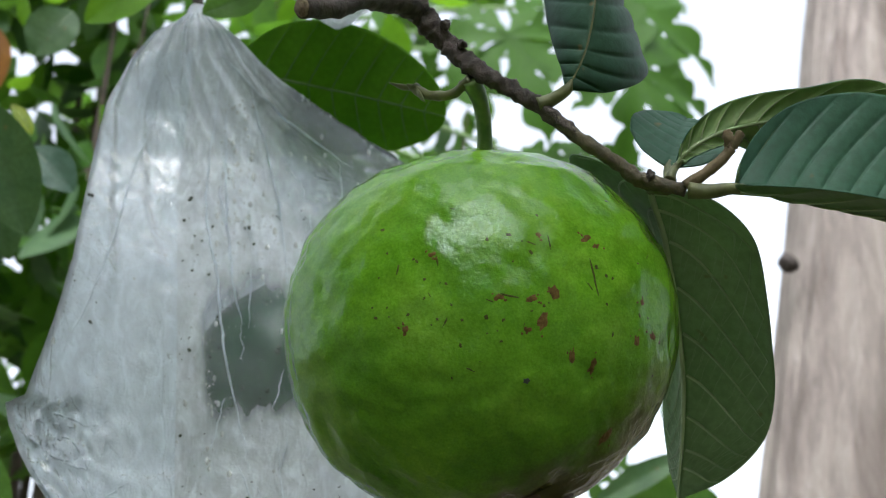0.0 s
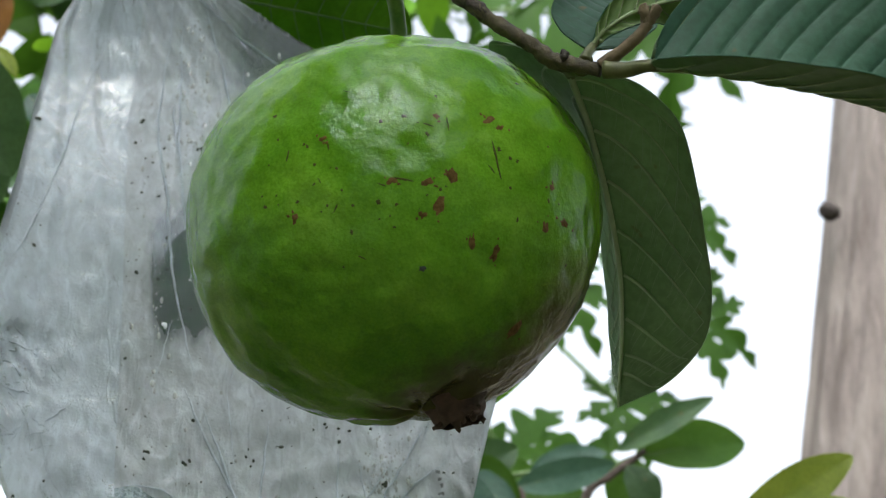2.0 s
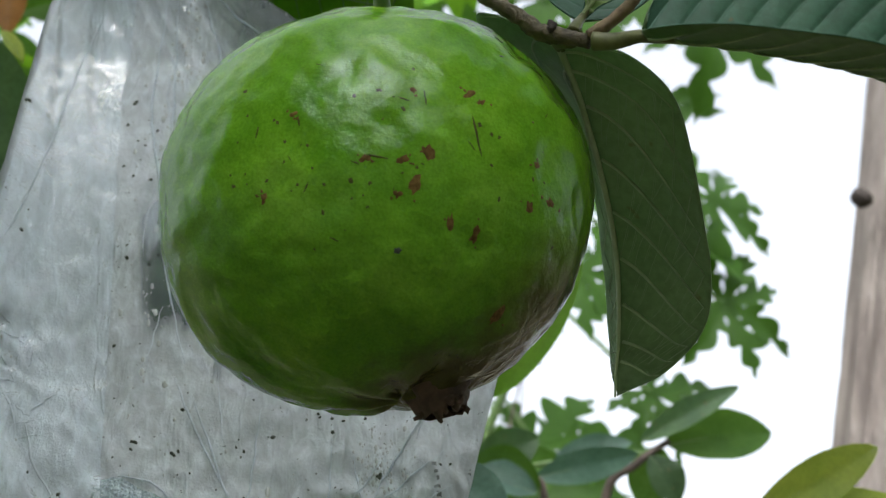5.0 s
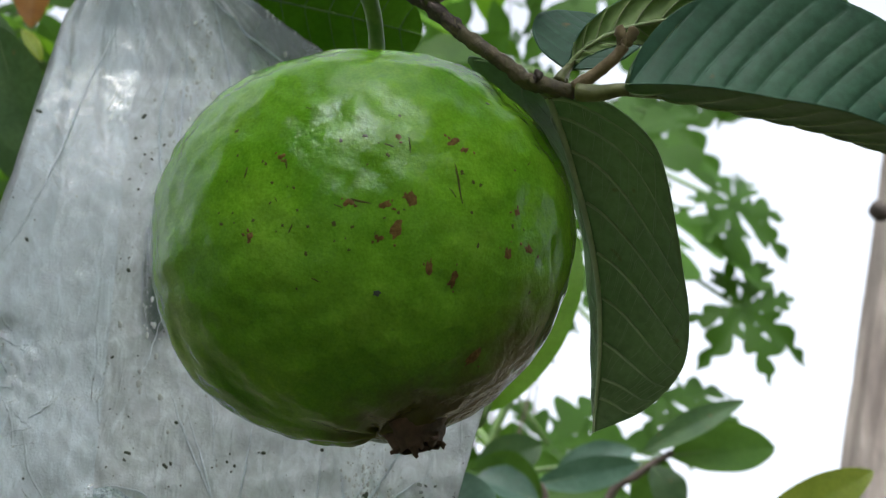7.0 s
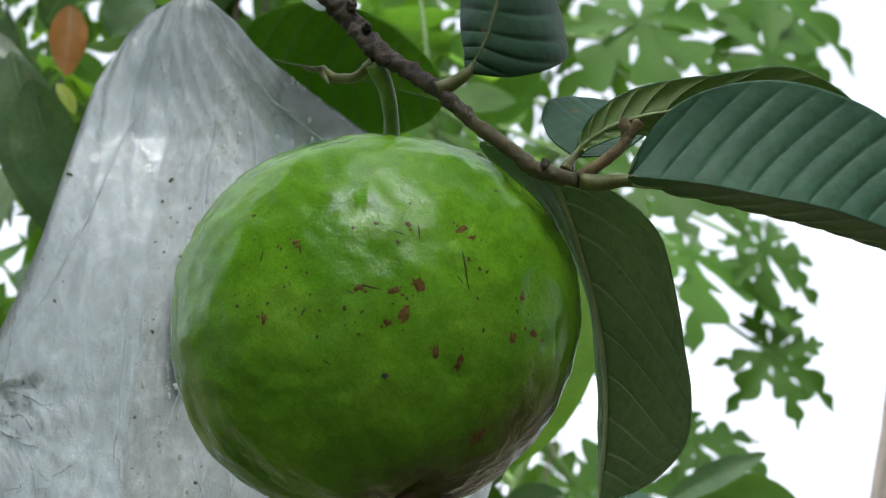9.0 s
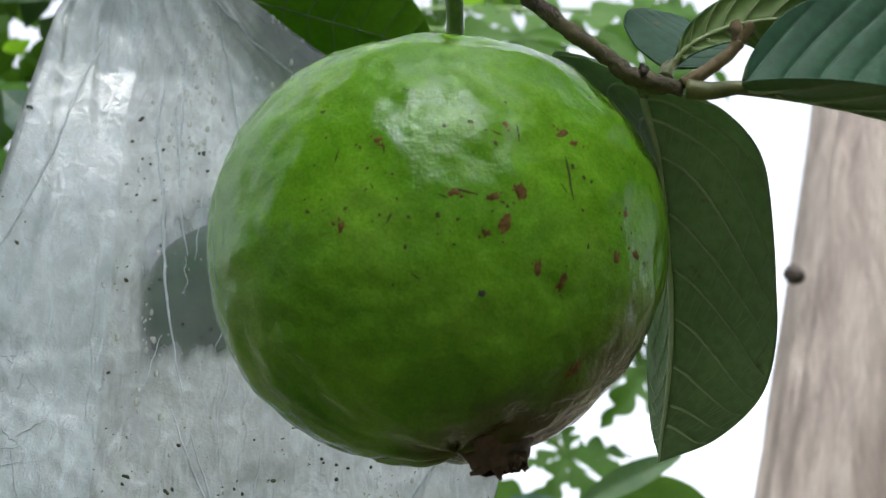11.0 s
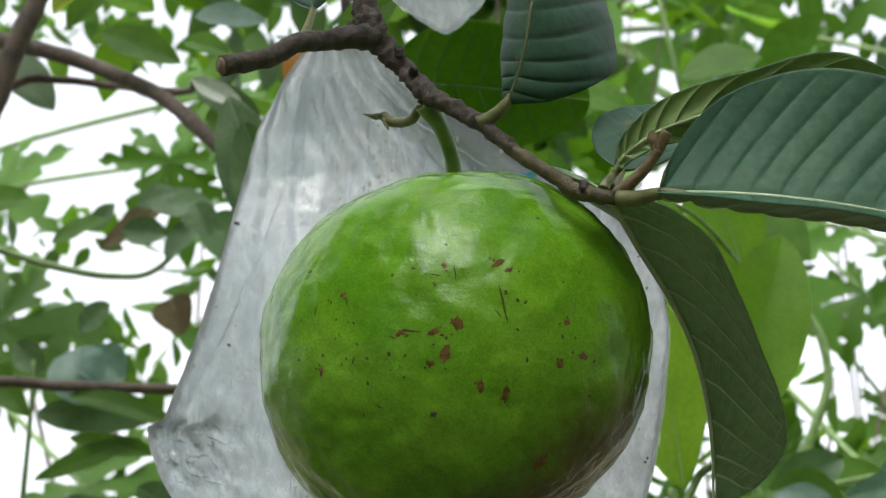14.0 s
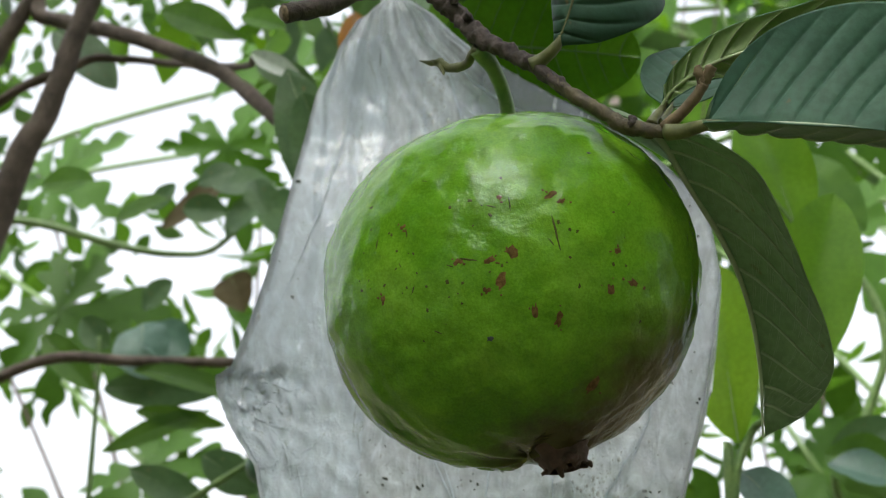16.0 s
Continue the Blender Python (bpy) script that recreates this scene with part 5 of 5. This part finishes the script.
def stem(parent, material, pts, radii, name="stem", sides=10, lumps=0.08):
    bm = bmesh.new()
    tube(bm, [P(*p) - parent.location for p in pts], [r * 0.01 for r in radii], sides, 8, lumps, 60)
    return part(name, bm, material, parent)


shoot = thing("guava_shoot", P(3.9, 31, -170), "upright green shoot with bright backlit young leaves", "plant")
stem(shoot, GREEN_STEM, [(3.0, 31, -170), (3.4, 31, -80), (3.9, 31, -4.6), (4.1, 31, -1.6), (4.35, 31, 0.6), (5.2, 31, 2.4), (6.1, 30, 3.2), (7.2, 31, 8.0), (8.1, 33, 11.9), (6.0, 32, 15.0), (3.5, 30, 15.9)], [0.7, 0.45, 0.22, 0.21, 0.22, 0.18, 0.17, 0.15, 0.13, 0.1, 0.09])
plant_leaves(shoot, SHOOT, 20)

climber = thing("broadleaf_plant", P(12, 100, -170), "tall plant with broad heart-shaped bright green leaves", "plant")
stem(climber, GREEN_STEM, [(14, 101, -170), (13, 101, -60), (12.5, 101, 5), (17, 101, 24), (13.5, 101, 33), (9.8, 101, 33.8), (7.0, 101, 44), (4.8, 92, 51), (2, 92, 70)], [1.2, 0.9, 0.5, 0.45, 0.4, 0.35, 0.3, 0.25, 0.2])
stem(climber, GREEN_STEM, [(12.5, 101, 5), (11, 96, 10.8), (14, 97, 12.0), (19.9, 95.5, 13.0), (30, 95.5, 14.0)], [0.4, 0.3, 0.3, 0.25, 0.2])
plant_leaves(climber, HEART, 40)

citrus = thing("citrus_shrub", P(21, 79, -170), "dark citrus shrub with stiff pointed leaves", "shrub")
stem(citrus, BARK_FAR, [(20, 80, -170), (20, 80, -60), (20.5, 79, -5), (21.2, 79, 6.9), (23.8, 79, 9.6), (26.9, 80, 11.7)], [1.5, 1.1, 0.5, 0.4, 0.35, 0.25])
stem(citrus, BARK_FAR, [(20.5, 79, -5), (16, 75, 5), (15, 75, 7.9), (10.0, 75, 8.6)], [0.4, 0.3, 0.25, 0.2])
plant_leaves(citrus, CITRUS, 60)

young = thing("young_shrub", P(20, 41, -170), "young shrub with yellow-green ribbed leaves", "shrub")
stem(young, GREEN_STEM, [(19, 42, -170), (19.5, 42, -60), (20.4, 41.5, -8), (21.0, 41.2, -2.0), (20.4, 40, -0.8)], [0.9, 0.7, 0.35, 0.3, 0.2])
plant_leaves(young, YELLOW, 80)

left_tree = thing("fruit_tree", Vector((-0.62, 0.55, 0)), "fruit tree with brown limbs and mixed green and dead leaves", "tree")
stem(left_tree, BARK_FAR, [(-82, 55, -170), (-76, 53, -80), (-49.5, 50, 17), (-44.6, 50, 31.7), (-42.6, 50, 38.6), (-41.3, 50, 42.2), (-40, 50, 48), (-36, 52, 75)], [6, 4, 1.1, 0.85, 0.8, 0.75, 0.75, 0.6], "limb", 14, 0.2)
stem(left_tree, BARK_FAR, [(-62, 55, 20), (-50.8, 55, 43.6), (-48.7, 55, 42.9), (-39.5, 52, 38.7), (-30.5, 48, 33.0), (-25.7, 45, 28.5), (-22.4, 43, 24.8), (-18.9, 42, 20.5)], [1.0, 0.7, 0.65, 0.6, 0.55, 0.5, 0.45, 0.3], "limb", 14, 0.2)
stem(left_tree, BARK_FAR, [(-60, 55, 20), (-54, 55, 34), (-45.3, 55, 38.4), (-41.4, 55, 38.4), (-36.6, 54, 37), (-27.5, 46, 31.8), (-24.3, 40.5, 29.5)], [0.5, 0.45, 0.35, 0.3, 0.3, 0.25, 0.2], "limb", 10, 0.2)
stem(left_tree, GREEN_STEM, [(-85, 90, 42), (-69.6, 90, 39.5), (-59.5, 90, 36.2), (-52.5, 90, 34.6), (-47.6, 90, 35.3), (-42.3, 90, 41.6)], [0.6, 0.45, 0.4, 0.35, 0.3, 0.2])
stem(left_tree, BARK_FAR, [(-80, 84, 15), (-61.6, 80, 21.1), (-51.3, 80, 20.8), (-41.3, 80, 20.1), (-36, 80, 20.1)], [0.7, 0.55, 0.5, 0.5, 0.45])
stem(left_tree, GREEN_STEM, [(-45, 60, 0), (-35.9, 58, 3.7), (-30.7, 58, 6.6), (-27.4, 58, 8.6), (-27.8, 55, 11)], [0.35, 0.25, 0.22, 0.2, 0.15])
stem(left_tree, GREEN_STEM, [(-57, 85, -20), (-57.5, 85.5, 5), (-57.6, 85.5, 19), (-57.9, 85.5, 25)], [0.35, 0.3, 0.25, 0.2])
plant_leaves(left_tree, LEFT_TOP, 100)
plant_leaves(left_tree, LEFT_MID, 130)
plant_leaves(left_tree, LEFT_LOW, 160)
plant_leaves(left_tree, LEFT_NEAR, 190)
lime = thing("lime", P(-27.9, 55, 5.9), "small round dark green lime among leaves", "fruit", "limes on the tree")
lb = bmesh.new()
bmesh.ops.create_icosphere(lb, subdivisions=4, radius=0.0135)
for v in lb.verts:
    v.co *= 1 + 0.03 * noise.noise(v.co * 120)
    v.co.z *= 0.92
part("rind", lb, SKIN_DARK, lime)
lb = bmesh.new()
tube(lb, [Vector((0, 0, 0.012)), Vector((0.002, 0.004, 0.02)), Vector((0.004, 0.02, 0.03))], [0.0015, 0.001, 0.001], 8, 4)
part("stalk", lb, GREEN_STEM, lime)
for q in ((-26.5, 56, 3.9), (-30.9, 55, -1.9), (-28.6, 56, -1.7)):
    copy_thing(lime, Matrix.Translation(P(*q)))

# ---- the other bags ----
BAG2 = P(-2.7, 10.5, 15.0)
bag2 = thing("plastic_bag", BAG2, "white plastic fruit bag with teal print, hung above", "bag")
fb = bmesh.new()
g = []
for i in range(41):
    u = i / 40
    z = 15.0 + 9.0 * u
    half = (1.5 + 1.3 * min(1, u * 3)) * (1 - 0.5 * u * u)
    row = []
    for k in range(64):
        a = 2 * math.pi * k / 64
        d = (0.25 + 1.1 * min(1, u * 2.5)) * (1 + 0.3 * noise.noise(Vector((math.cos(a) * 2, math.sin(a) * 2, u * 3))))
        lift = 1.1 * abs(math.cos(a) - 0.15) * max(0, 1 - u * 3)
        row.append(fb.verts.new(P(-2.7 + half * math.cos(a), 11.0 - d * math.sin(a), z + lift + 0.1 * noise.noise(Vector((a * 3, u * 9, 0)))) - BAG2))
    g.append(row)
for a, b in zip(g, g[1:]):
    for k in range(64):
        fb.faces.new((a[k], a[(k + 1) % 64], b[(k + 1) % 64], b[k]))
part("film", fb, FILM, bag2)
fb = bmesh.new()
g = [[fb.verts.new(P(-4.55 + 0.75 * u + 0.2 * v, 9.85 - 0.12 * math.sin(3 * u) - 0.25 * u, 16.0 + 1.3 * v - 0.25 * u) - BAG2) for u in (0, 0.25, 0.5, 0.75, 1)] for v in (0, 0.33, 0.66, 1)]
for a, b in zip(g, g[1:]):
    for k in range(4):
        fb.faces.new((a[k], a[k + 1], b[k + 1], b[k]))
ob = part("print", fb, TEAL, bag2, "teal printed stripe")
ob.modifiers.new("thickness", "SOLIDIFY").thickness = 0.0002


# ---- papaya trees ----
def papaya_blade(R, seed):
    """A palmate leaf in the x-y plane: seven lobes, each cut into forward-pointing side lobes, drooping to its tips."""
    rnd = random.Random(seed)
    bm = bmesh.new()
    n = 7
    for k in range(n):
        ang = math.radians(-140 + 280 * k / (n - 1) + rnd.uniform(-6, 6))
        L = R * (0.62 + 0.38 * math.cos(ang / 1.7)) * rnd.uniform(0.88, 1.1)
        droop = rnd.uniform(0.15, 0.6)
        side = rnd.uniform(-0.14, 0.14)
        c, s = math.cos(ang), math.sin(ang)
        m = 56
        cuts = rnd.uniform(2.6, 3.4)
        cols = []
        for sgn, part_way in ((-1, 1.0), (-1, 0.4), (0, 0.0), (1, 0.4), (1, 1.0)):
            col = []
            shift = 0.3 if sgn > 0 else 0.0
            for i in range(m + 1):
                u = i / m
                x = (u * cuts + shift) % 1.0
                size = rnd.uniform(0.98, 1.02) * (0.9 + 0.2 * math.sin(k * 3.3 + math.floor(u * cuts + shift) * 2.1 + sgn))
                tooth = max(0.0, math.sin(math.pi * x ** 0.8)) ** 0.8 * 0.23 * size * (1 - u) ** 0.5 if u > 0.20 else 0.0
                w = L * (0.075 * (1 - u) * min(1, u * 6) + 0.02 + tooth) * (1 - u**8) * part_way
                fwd = 1.0 * max(0.0, w - 0.05 * L)
                lx, ly = u * L + fwd, sgn * w + side * L * u * u
                z = -droop * L * (u * u) * 0.7 + 0.16 * w * (1 if k % 2 else -1) + 0.012 * R * math.sin(7 * u + k) + 0.004 * R * k
                col.append(bm.verts.new((lx * s + ly * c, lx * c - ly * s, z)))
            cols.append(col)
        for a, b in zip(cols, cols[1:]):
            for i in range(m):
                bm.faces.new((a[i], a[i + 1], b[i + 1], b[i]))
    me = bpy.data.meshes.new("papaya_leaf")
    bm.to_mesh(me)
    bm.free()
    me.polygons.foreach_set("use_smooth", [True] * len(me.polygons))
    return me


PAPAYA = []
for k in range(4):
    me = papaya_blade(1.0, 300 + k)
    me.materials.append(LEAF_PAPAYA)
    PAPAYA.append(me)


def papaya_tree(foot, top, spots, seed, label):
    """Trunk from foot to top; spots: leaf centres x, y, z in centimetres, size, and the bearing of the middle lobe in degrees."""
    rnd = random.Random(seed)
    tree = thing("papaya_tree", Vector(foot), label, "tree")
    bm = bmesh.new()
    h = Vector(top) - Vector(foot)
    tube(bm, [Vector((0, 0, -0.05)), h * 0.5 + Vector((0.03, 0, 0)), h], [0.09, 0.075, 0.05], 20, 16, 0.1, 12)
    part("trunk", bm, TRUNK_BARK, tree)
    for i, (x, y, z, size, turn) in enumerate(spots):
        c = P(x, y, z) - tree.location
        ob = new("leaf", PAPAYA[(i + seed) % 4])
        ob.parent = tree
        r = size * 0.01
        down = Vector((math.sin(radians(turn)), 0.25 * rnd.uniform(-1, 1), math.cos(radians(turn))))
        f = leaf_frame(c, c + down, (rnd.uniform(-0.4, 0.4), -0.8, 0.45 + rnd.uniform(-0.3, 0.3)))
        ob.matrix_basis = f @ Matrix.Scale(r, 4)
        bm = bmesh.new()
        q = h + Vector((rnd.uniform(-0.03, 0.03), rnd.uniform(-0.03, 0.03), -0.1 * rnd.random()))
        tube(bm, [q, q.lerp(c, 0.5) + Vector((0, 0, 0.08)), c], [0.012, 0.008, 0.006], 8, 8)
        part("leaf_stalk", bm, GREEN_STEM, tree)
    return tree


papaya_tree((-0.45, 3.9, 0), (-0.40, 3.8, 3.9), [
    (81, 300, 119, 36, 125), (108, 310, 208, 38, 110), (56, 330, 62, 34, 80), (105, 300, 180, 34, 100),
    (69, 300, 188, 36, 170), (46, 320, 98, 20, 200), (30, 330, 150, 30, 190), (88, 320, 156, 28, 60), (101, 300, 122, 24, 130), (102, 302, 94, 23, 115), (80, 300, 70, 22, 110)], 1, "papaya tree with deeply lobed leaves against the sky")
papaya_tree((-2.75, 3.4, 0), (-2.7, 3.2, 3.0), [
    (-122, 260, 124, 20, 170), (-164, 260, 84, 30, 130), (-127, 240, 40, 24, 120), (-158, 240, 110, 24, 60),
    (-90, 220, 122, 24, 270)], 2, "papaya tree with lobed leaves and open sky between")
papaya_tree((-0.38, 3.1, 0), (-0.36, 2.9, 2.9), [
    (36, 220, 30, 18, 80), (50, 230, 78, 20, 140), (57, 240, 112, 28, 60), (14, 240, 34, 24, 100), (20, 240, 84, 26, 200)], 3, "papaya tree with dense lobed leaves")


# ---- crowns of the trees round about ----
def leaf_cloud(name, parent, centres, size, materials, seed, thing_label=""):
    """Many small folded leaves as one mesh."""
    rng = np.random.default_rng(seed)
    st = np.linspace(0, 1, 6)
    hw = np.array([0.02, 0.17, 0.25, 0.24, 0.15, 0.01])
    base = []
    for u, w in zip(st, hw):
        base += [(-w, u, 0.25 * w - 0.12 * u * u), (0, u, -0.12 * u * u), (w, u, 0.25 * w - 0.12 * u * u)]
    base = np.array(base)
    quads = np.array([(3 * i + j, 3 * i + j + 1, 3 * i + j + 4, 3 * i + j + 3) for i in range(5) for j in range(2)])
    n = len(centres)
    yaw, pitch, roll = rng.uniform(0, 2 * np.pi, n), rng.normal(-0.7, 0.5, n), rng.normal(0, 0.6, n)
    d = np.stack([np.cos(yaw) * np.cos(pitch), np.sin(yaw) * np.cos(pitch), np.sin(pitch)], 1)
    side = np.stack([-np.sin(yaw), np.cos(yaw), 0 * yaw], 1)
    up = np.cross(side, d)
    s2 = side * np.cos(roll)[:, None] + up * np.sin(roll)[:, None]
    u2 = np.cross(s2, d)
    sz = size * rng.uniform(0.6, 1.3, n)
    verts = centres[:, None] + sz[:, None, None] * (base[None, :, 0, None] * s2[:, None] + base[None, :, 1, None] * d[:, None] + base[None, :, 2, None] * u2[:, None])
    faces = (quads[None] + (np.arange(n) * len(base))[:, None, None]).reshape(-1, 4)
    me = bpy.data.meshes.new(name)
    me.from_pydata(verts.reshape(-1, 3).tolist(), [], faces.tolist())
    for m in materials:
        me.materials.append(m)
    idx = np.repeat(rng.integers(0, len(materials), n), len(quads))
    me.polygons.foreach_set("material_index", idx.astype(np.int32))
    me.polygons.foreach_set("use_smooth", [True] * len(me.polygons))
    ob = new(name, me)
    ob.parent = parent
    return tagged(ob, thing_label, kind="stuff")


def cloud_points(rng, n, lo, hi, gaps=0.0, freq=1.0, keep=None):
    """Points in a box, thinned to clumps."""
    out = []
    while len(out) < n:
        p = Vector(rng.uniform(lo, hi))
        if gaps and noise.noise(p * freq) < gaps - 0.5 + rng.uniform(-0.1, 0.1):
            continue
        if keep and not keep(p):
            continue
        out.append(p)
    return np.array([tuple(p) for p in out])


rng = np.random.default_rng(7)


def crown_tree(foot, lo, hi, n, size, seed, label, materials, gaps=0.35, freq=1.6, keep=None, girth=1.0):
    tree = thing("orchard_tree", Vector(foot), label, "tree")
    c = (Vector(lo) + Vector(hi)) / 2
    f = Vector(foot)
    rnd = random.Random(seed)
    bm = bmesh.new()
    tube(bm, [Vector((0, 0, -0.05)), Vector((0.05, 0, 0.8)), (Vector((c.x, c.y, min(c.z, hi[2]))) - f) * 0.8], [0.09 * girth, 0.07 * girth, 0.03 * girth], 16, 10, 0.15, 10)
    part("trunk", bm, BARK_FAR, tree)
    for k in range(5):
        bm = bmesh.new()
        e = Vector((rnd.uniform(lo[0], hi[0]), rnd.uniform(lo[1], hi[1]), rnd.uniform(c.z, hi[2]))) - f
        s = Vector((0.05, 0, 0.9))
        tube(bm, [s, s.lerp(e, 0.5) + Vector((0, 0, 0.15)), e], [0.04 * girth, 0.022 * girth, 0.008 * girth], 10, 10, 0.15, 14)
        if keep is None or keep(s.lerp(e, 0.7) + f):
            part("limb", bm, BARK_FAR, tree)
        else:
            bm.free()
    pts = cloud_points(rng, n, lo, hi, gaps, freq, keep) - np.array(tuple(f))
    leaf_cloud("crown", tree, pts, size, materials, seed)
    return tree


GREENS = [LEAF_FAR, LEAF_FAR, LEAF_MID, LEAF_BRIGHT]
# behind: dense over the middle, open sky further to the side
crown_tree((-0.5, 3.6, 0), (-0.45, 2.6, 2.75), (0.40, 4.2, 5.2), 460, 0.17, 31, "dense green orchard tree behind the fruit", GREENS, 0.52, 1.9, girth=0.15)
WINDOWS = ((-0.53, 0.50, 0.115, 0.08), (-0.484, 0.363, 0.055, 0.030), (-0.53, 0.21, 0.12, 0.055), (-0.61, 0.33, 0.045, 0.035))


def ragged(p):
    """The crown is torn open in a few places: bearing, rise and their radii, seen from under the fruit."""
    k = p.y + 0.32
    a, b = (p.x - 0.07) / k + 0.025 * noise.noise(p * 4.0), (p.z - 1.6) / k + 0.025 * noise.noise(p * 4.0 + Vector((9, 0, 0)))
    return all(((a - u) / ru) ** 2 + ((b - w) / rw) ** 2 > 1 for u, w, ru, rw in WINDOWS)


crown_tree((-1.9, 4.4, 0), (-3.5, 3.4, 2.0), (-0.9, 5.2, 5.0), 1300, 0.15, 32, "loose green orchard tree with sky between its leaves", [LEAF_FAR, LEAF_MID, LEAF_DARK, LEAF_FAR], 0.42, 2.2, ragged, girth=0.35)
crown_tree((0.1, 2.8, 0), (-0.28, 2.4, 1.85), (0.55, 3.2, 2.5), 230, 0.11, 36, "low green orchard tree with small leaves", GREENS, 0.45, 3.0, lambda p: p.z < 2.5 - 0.85 * max(0.0, p.x - 0.05), girth=0.3)
crown_tree((0.6, 5.6, 0), (0.05, 4.4, 3.9), (1.2, 6.4, 6.5), 800, 0.17, 33, "high dark green orchard tree", [LEAF_FAR, LEAF_FAR, LEAF_DARK], 0.45, 1.2, girth=0.15)

crown_tree((-0.5, 2.1, 0), (-0.60, 1.7, 2.15), (-0.20, 2.5, 3.4), 620, 0.13, 35, "dark green orchard tree beside the bag", [LEAF_DARK, LEAF_MID, LEAF_FAR], 0.36, 3.0, girth=0.3)
pts = np.array([p for p in cloud_points(rng, 110, (-0.84, 0.95, 2.28), (-0.33, 1.3, 2.62), 0.45, 5.0) if ragged(Vector(p))]) - np.array(tuple(left_tree.location))
leaf_cloud("crown", left_tree, pts, 0.075, [LEAF_MID, LEAF_BRIGHT, LEAF_DARK], 77)


def out_of_view(p, far=False):
    d = p - Vector((0, 0, 1.7))
    rise = math.degrees(math.atan2(d.z, -d.y)) + 9 * noise.noise(p * 2.5)
    across = d.x / math.hypot(d.y, d.z) + 0.1 * noise.noise(p * 3.0)
    # opening shaped so that sky lights the fruit's front and mirrors in its skin
    gap = 24 < rise < 98 and -0.26 < across < 0.52 and noise.noise(p * 3.0) > -0.12
    if gap or far:
        return not gap
    return p.z > 1.95 + 0.66 * max(-0.3, p.y + 0.28) and (p - Vector((0, -0.3, 1.6))).length > 0.55


# unseen trees added about the camera to keep skylight off the fruit
crown_tree((0.7, -1.4, 0), (-2.6, -2.8, 1.9), (2.6, 0.0, 4.6), 8600, 0.15, 41, "unseen spreading guava crown, added overhead to shade the fruit", [LEAF_MID, LEAF_FAR], 0.30, 1.1, out_of_view)
for k, (x, y) in enumerate(((-3.4, -1.0), (3.4, -0.6), (-2.2, -4.0), (2.2, -4.2), (0.0, -5.2), (-4.8, -3.4), (4.8, -3.4), (0.4, -8.0))):
    crown_tree((x, y, 0), (x - 1.5, y - 1.5, 0.12), (x + 1.5, y + 1.5, 4.8), 2000, 0.16, 50 + k, "unseen leafy green tree, added to block the low sky", [LEAF_MID, LEAF_FAR], 0.38, 1.0, lambda p: out_of_view(p, True))
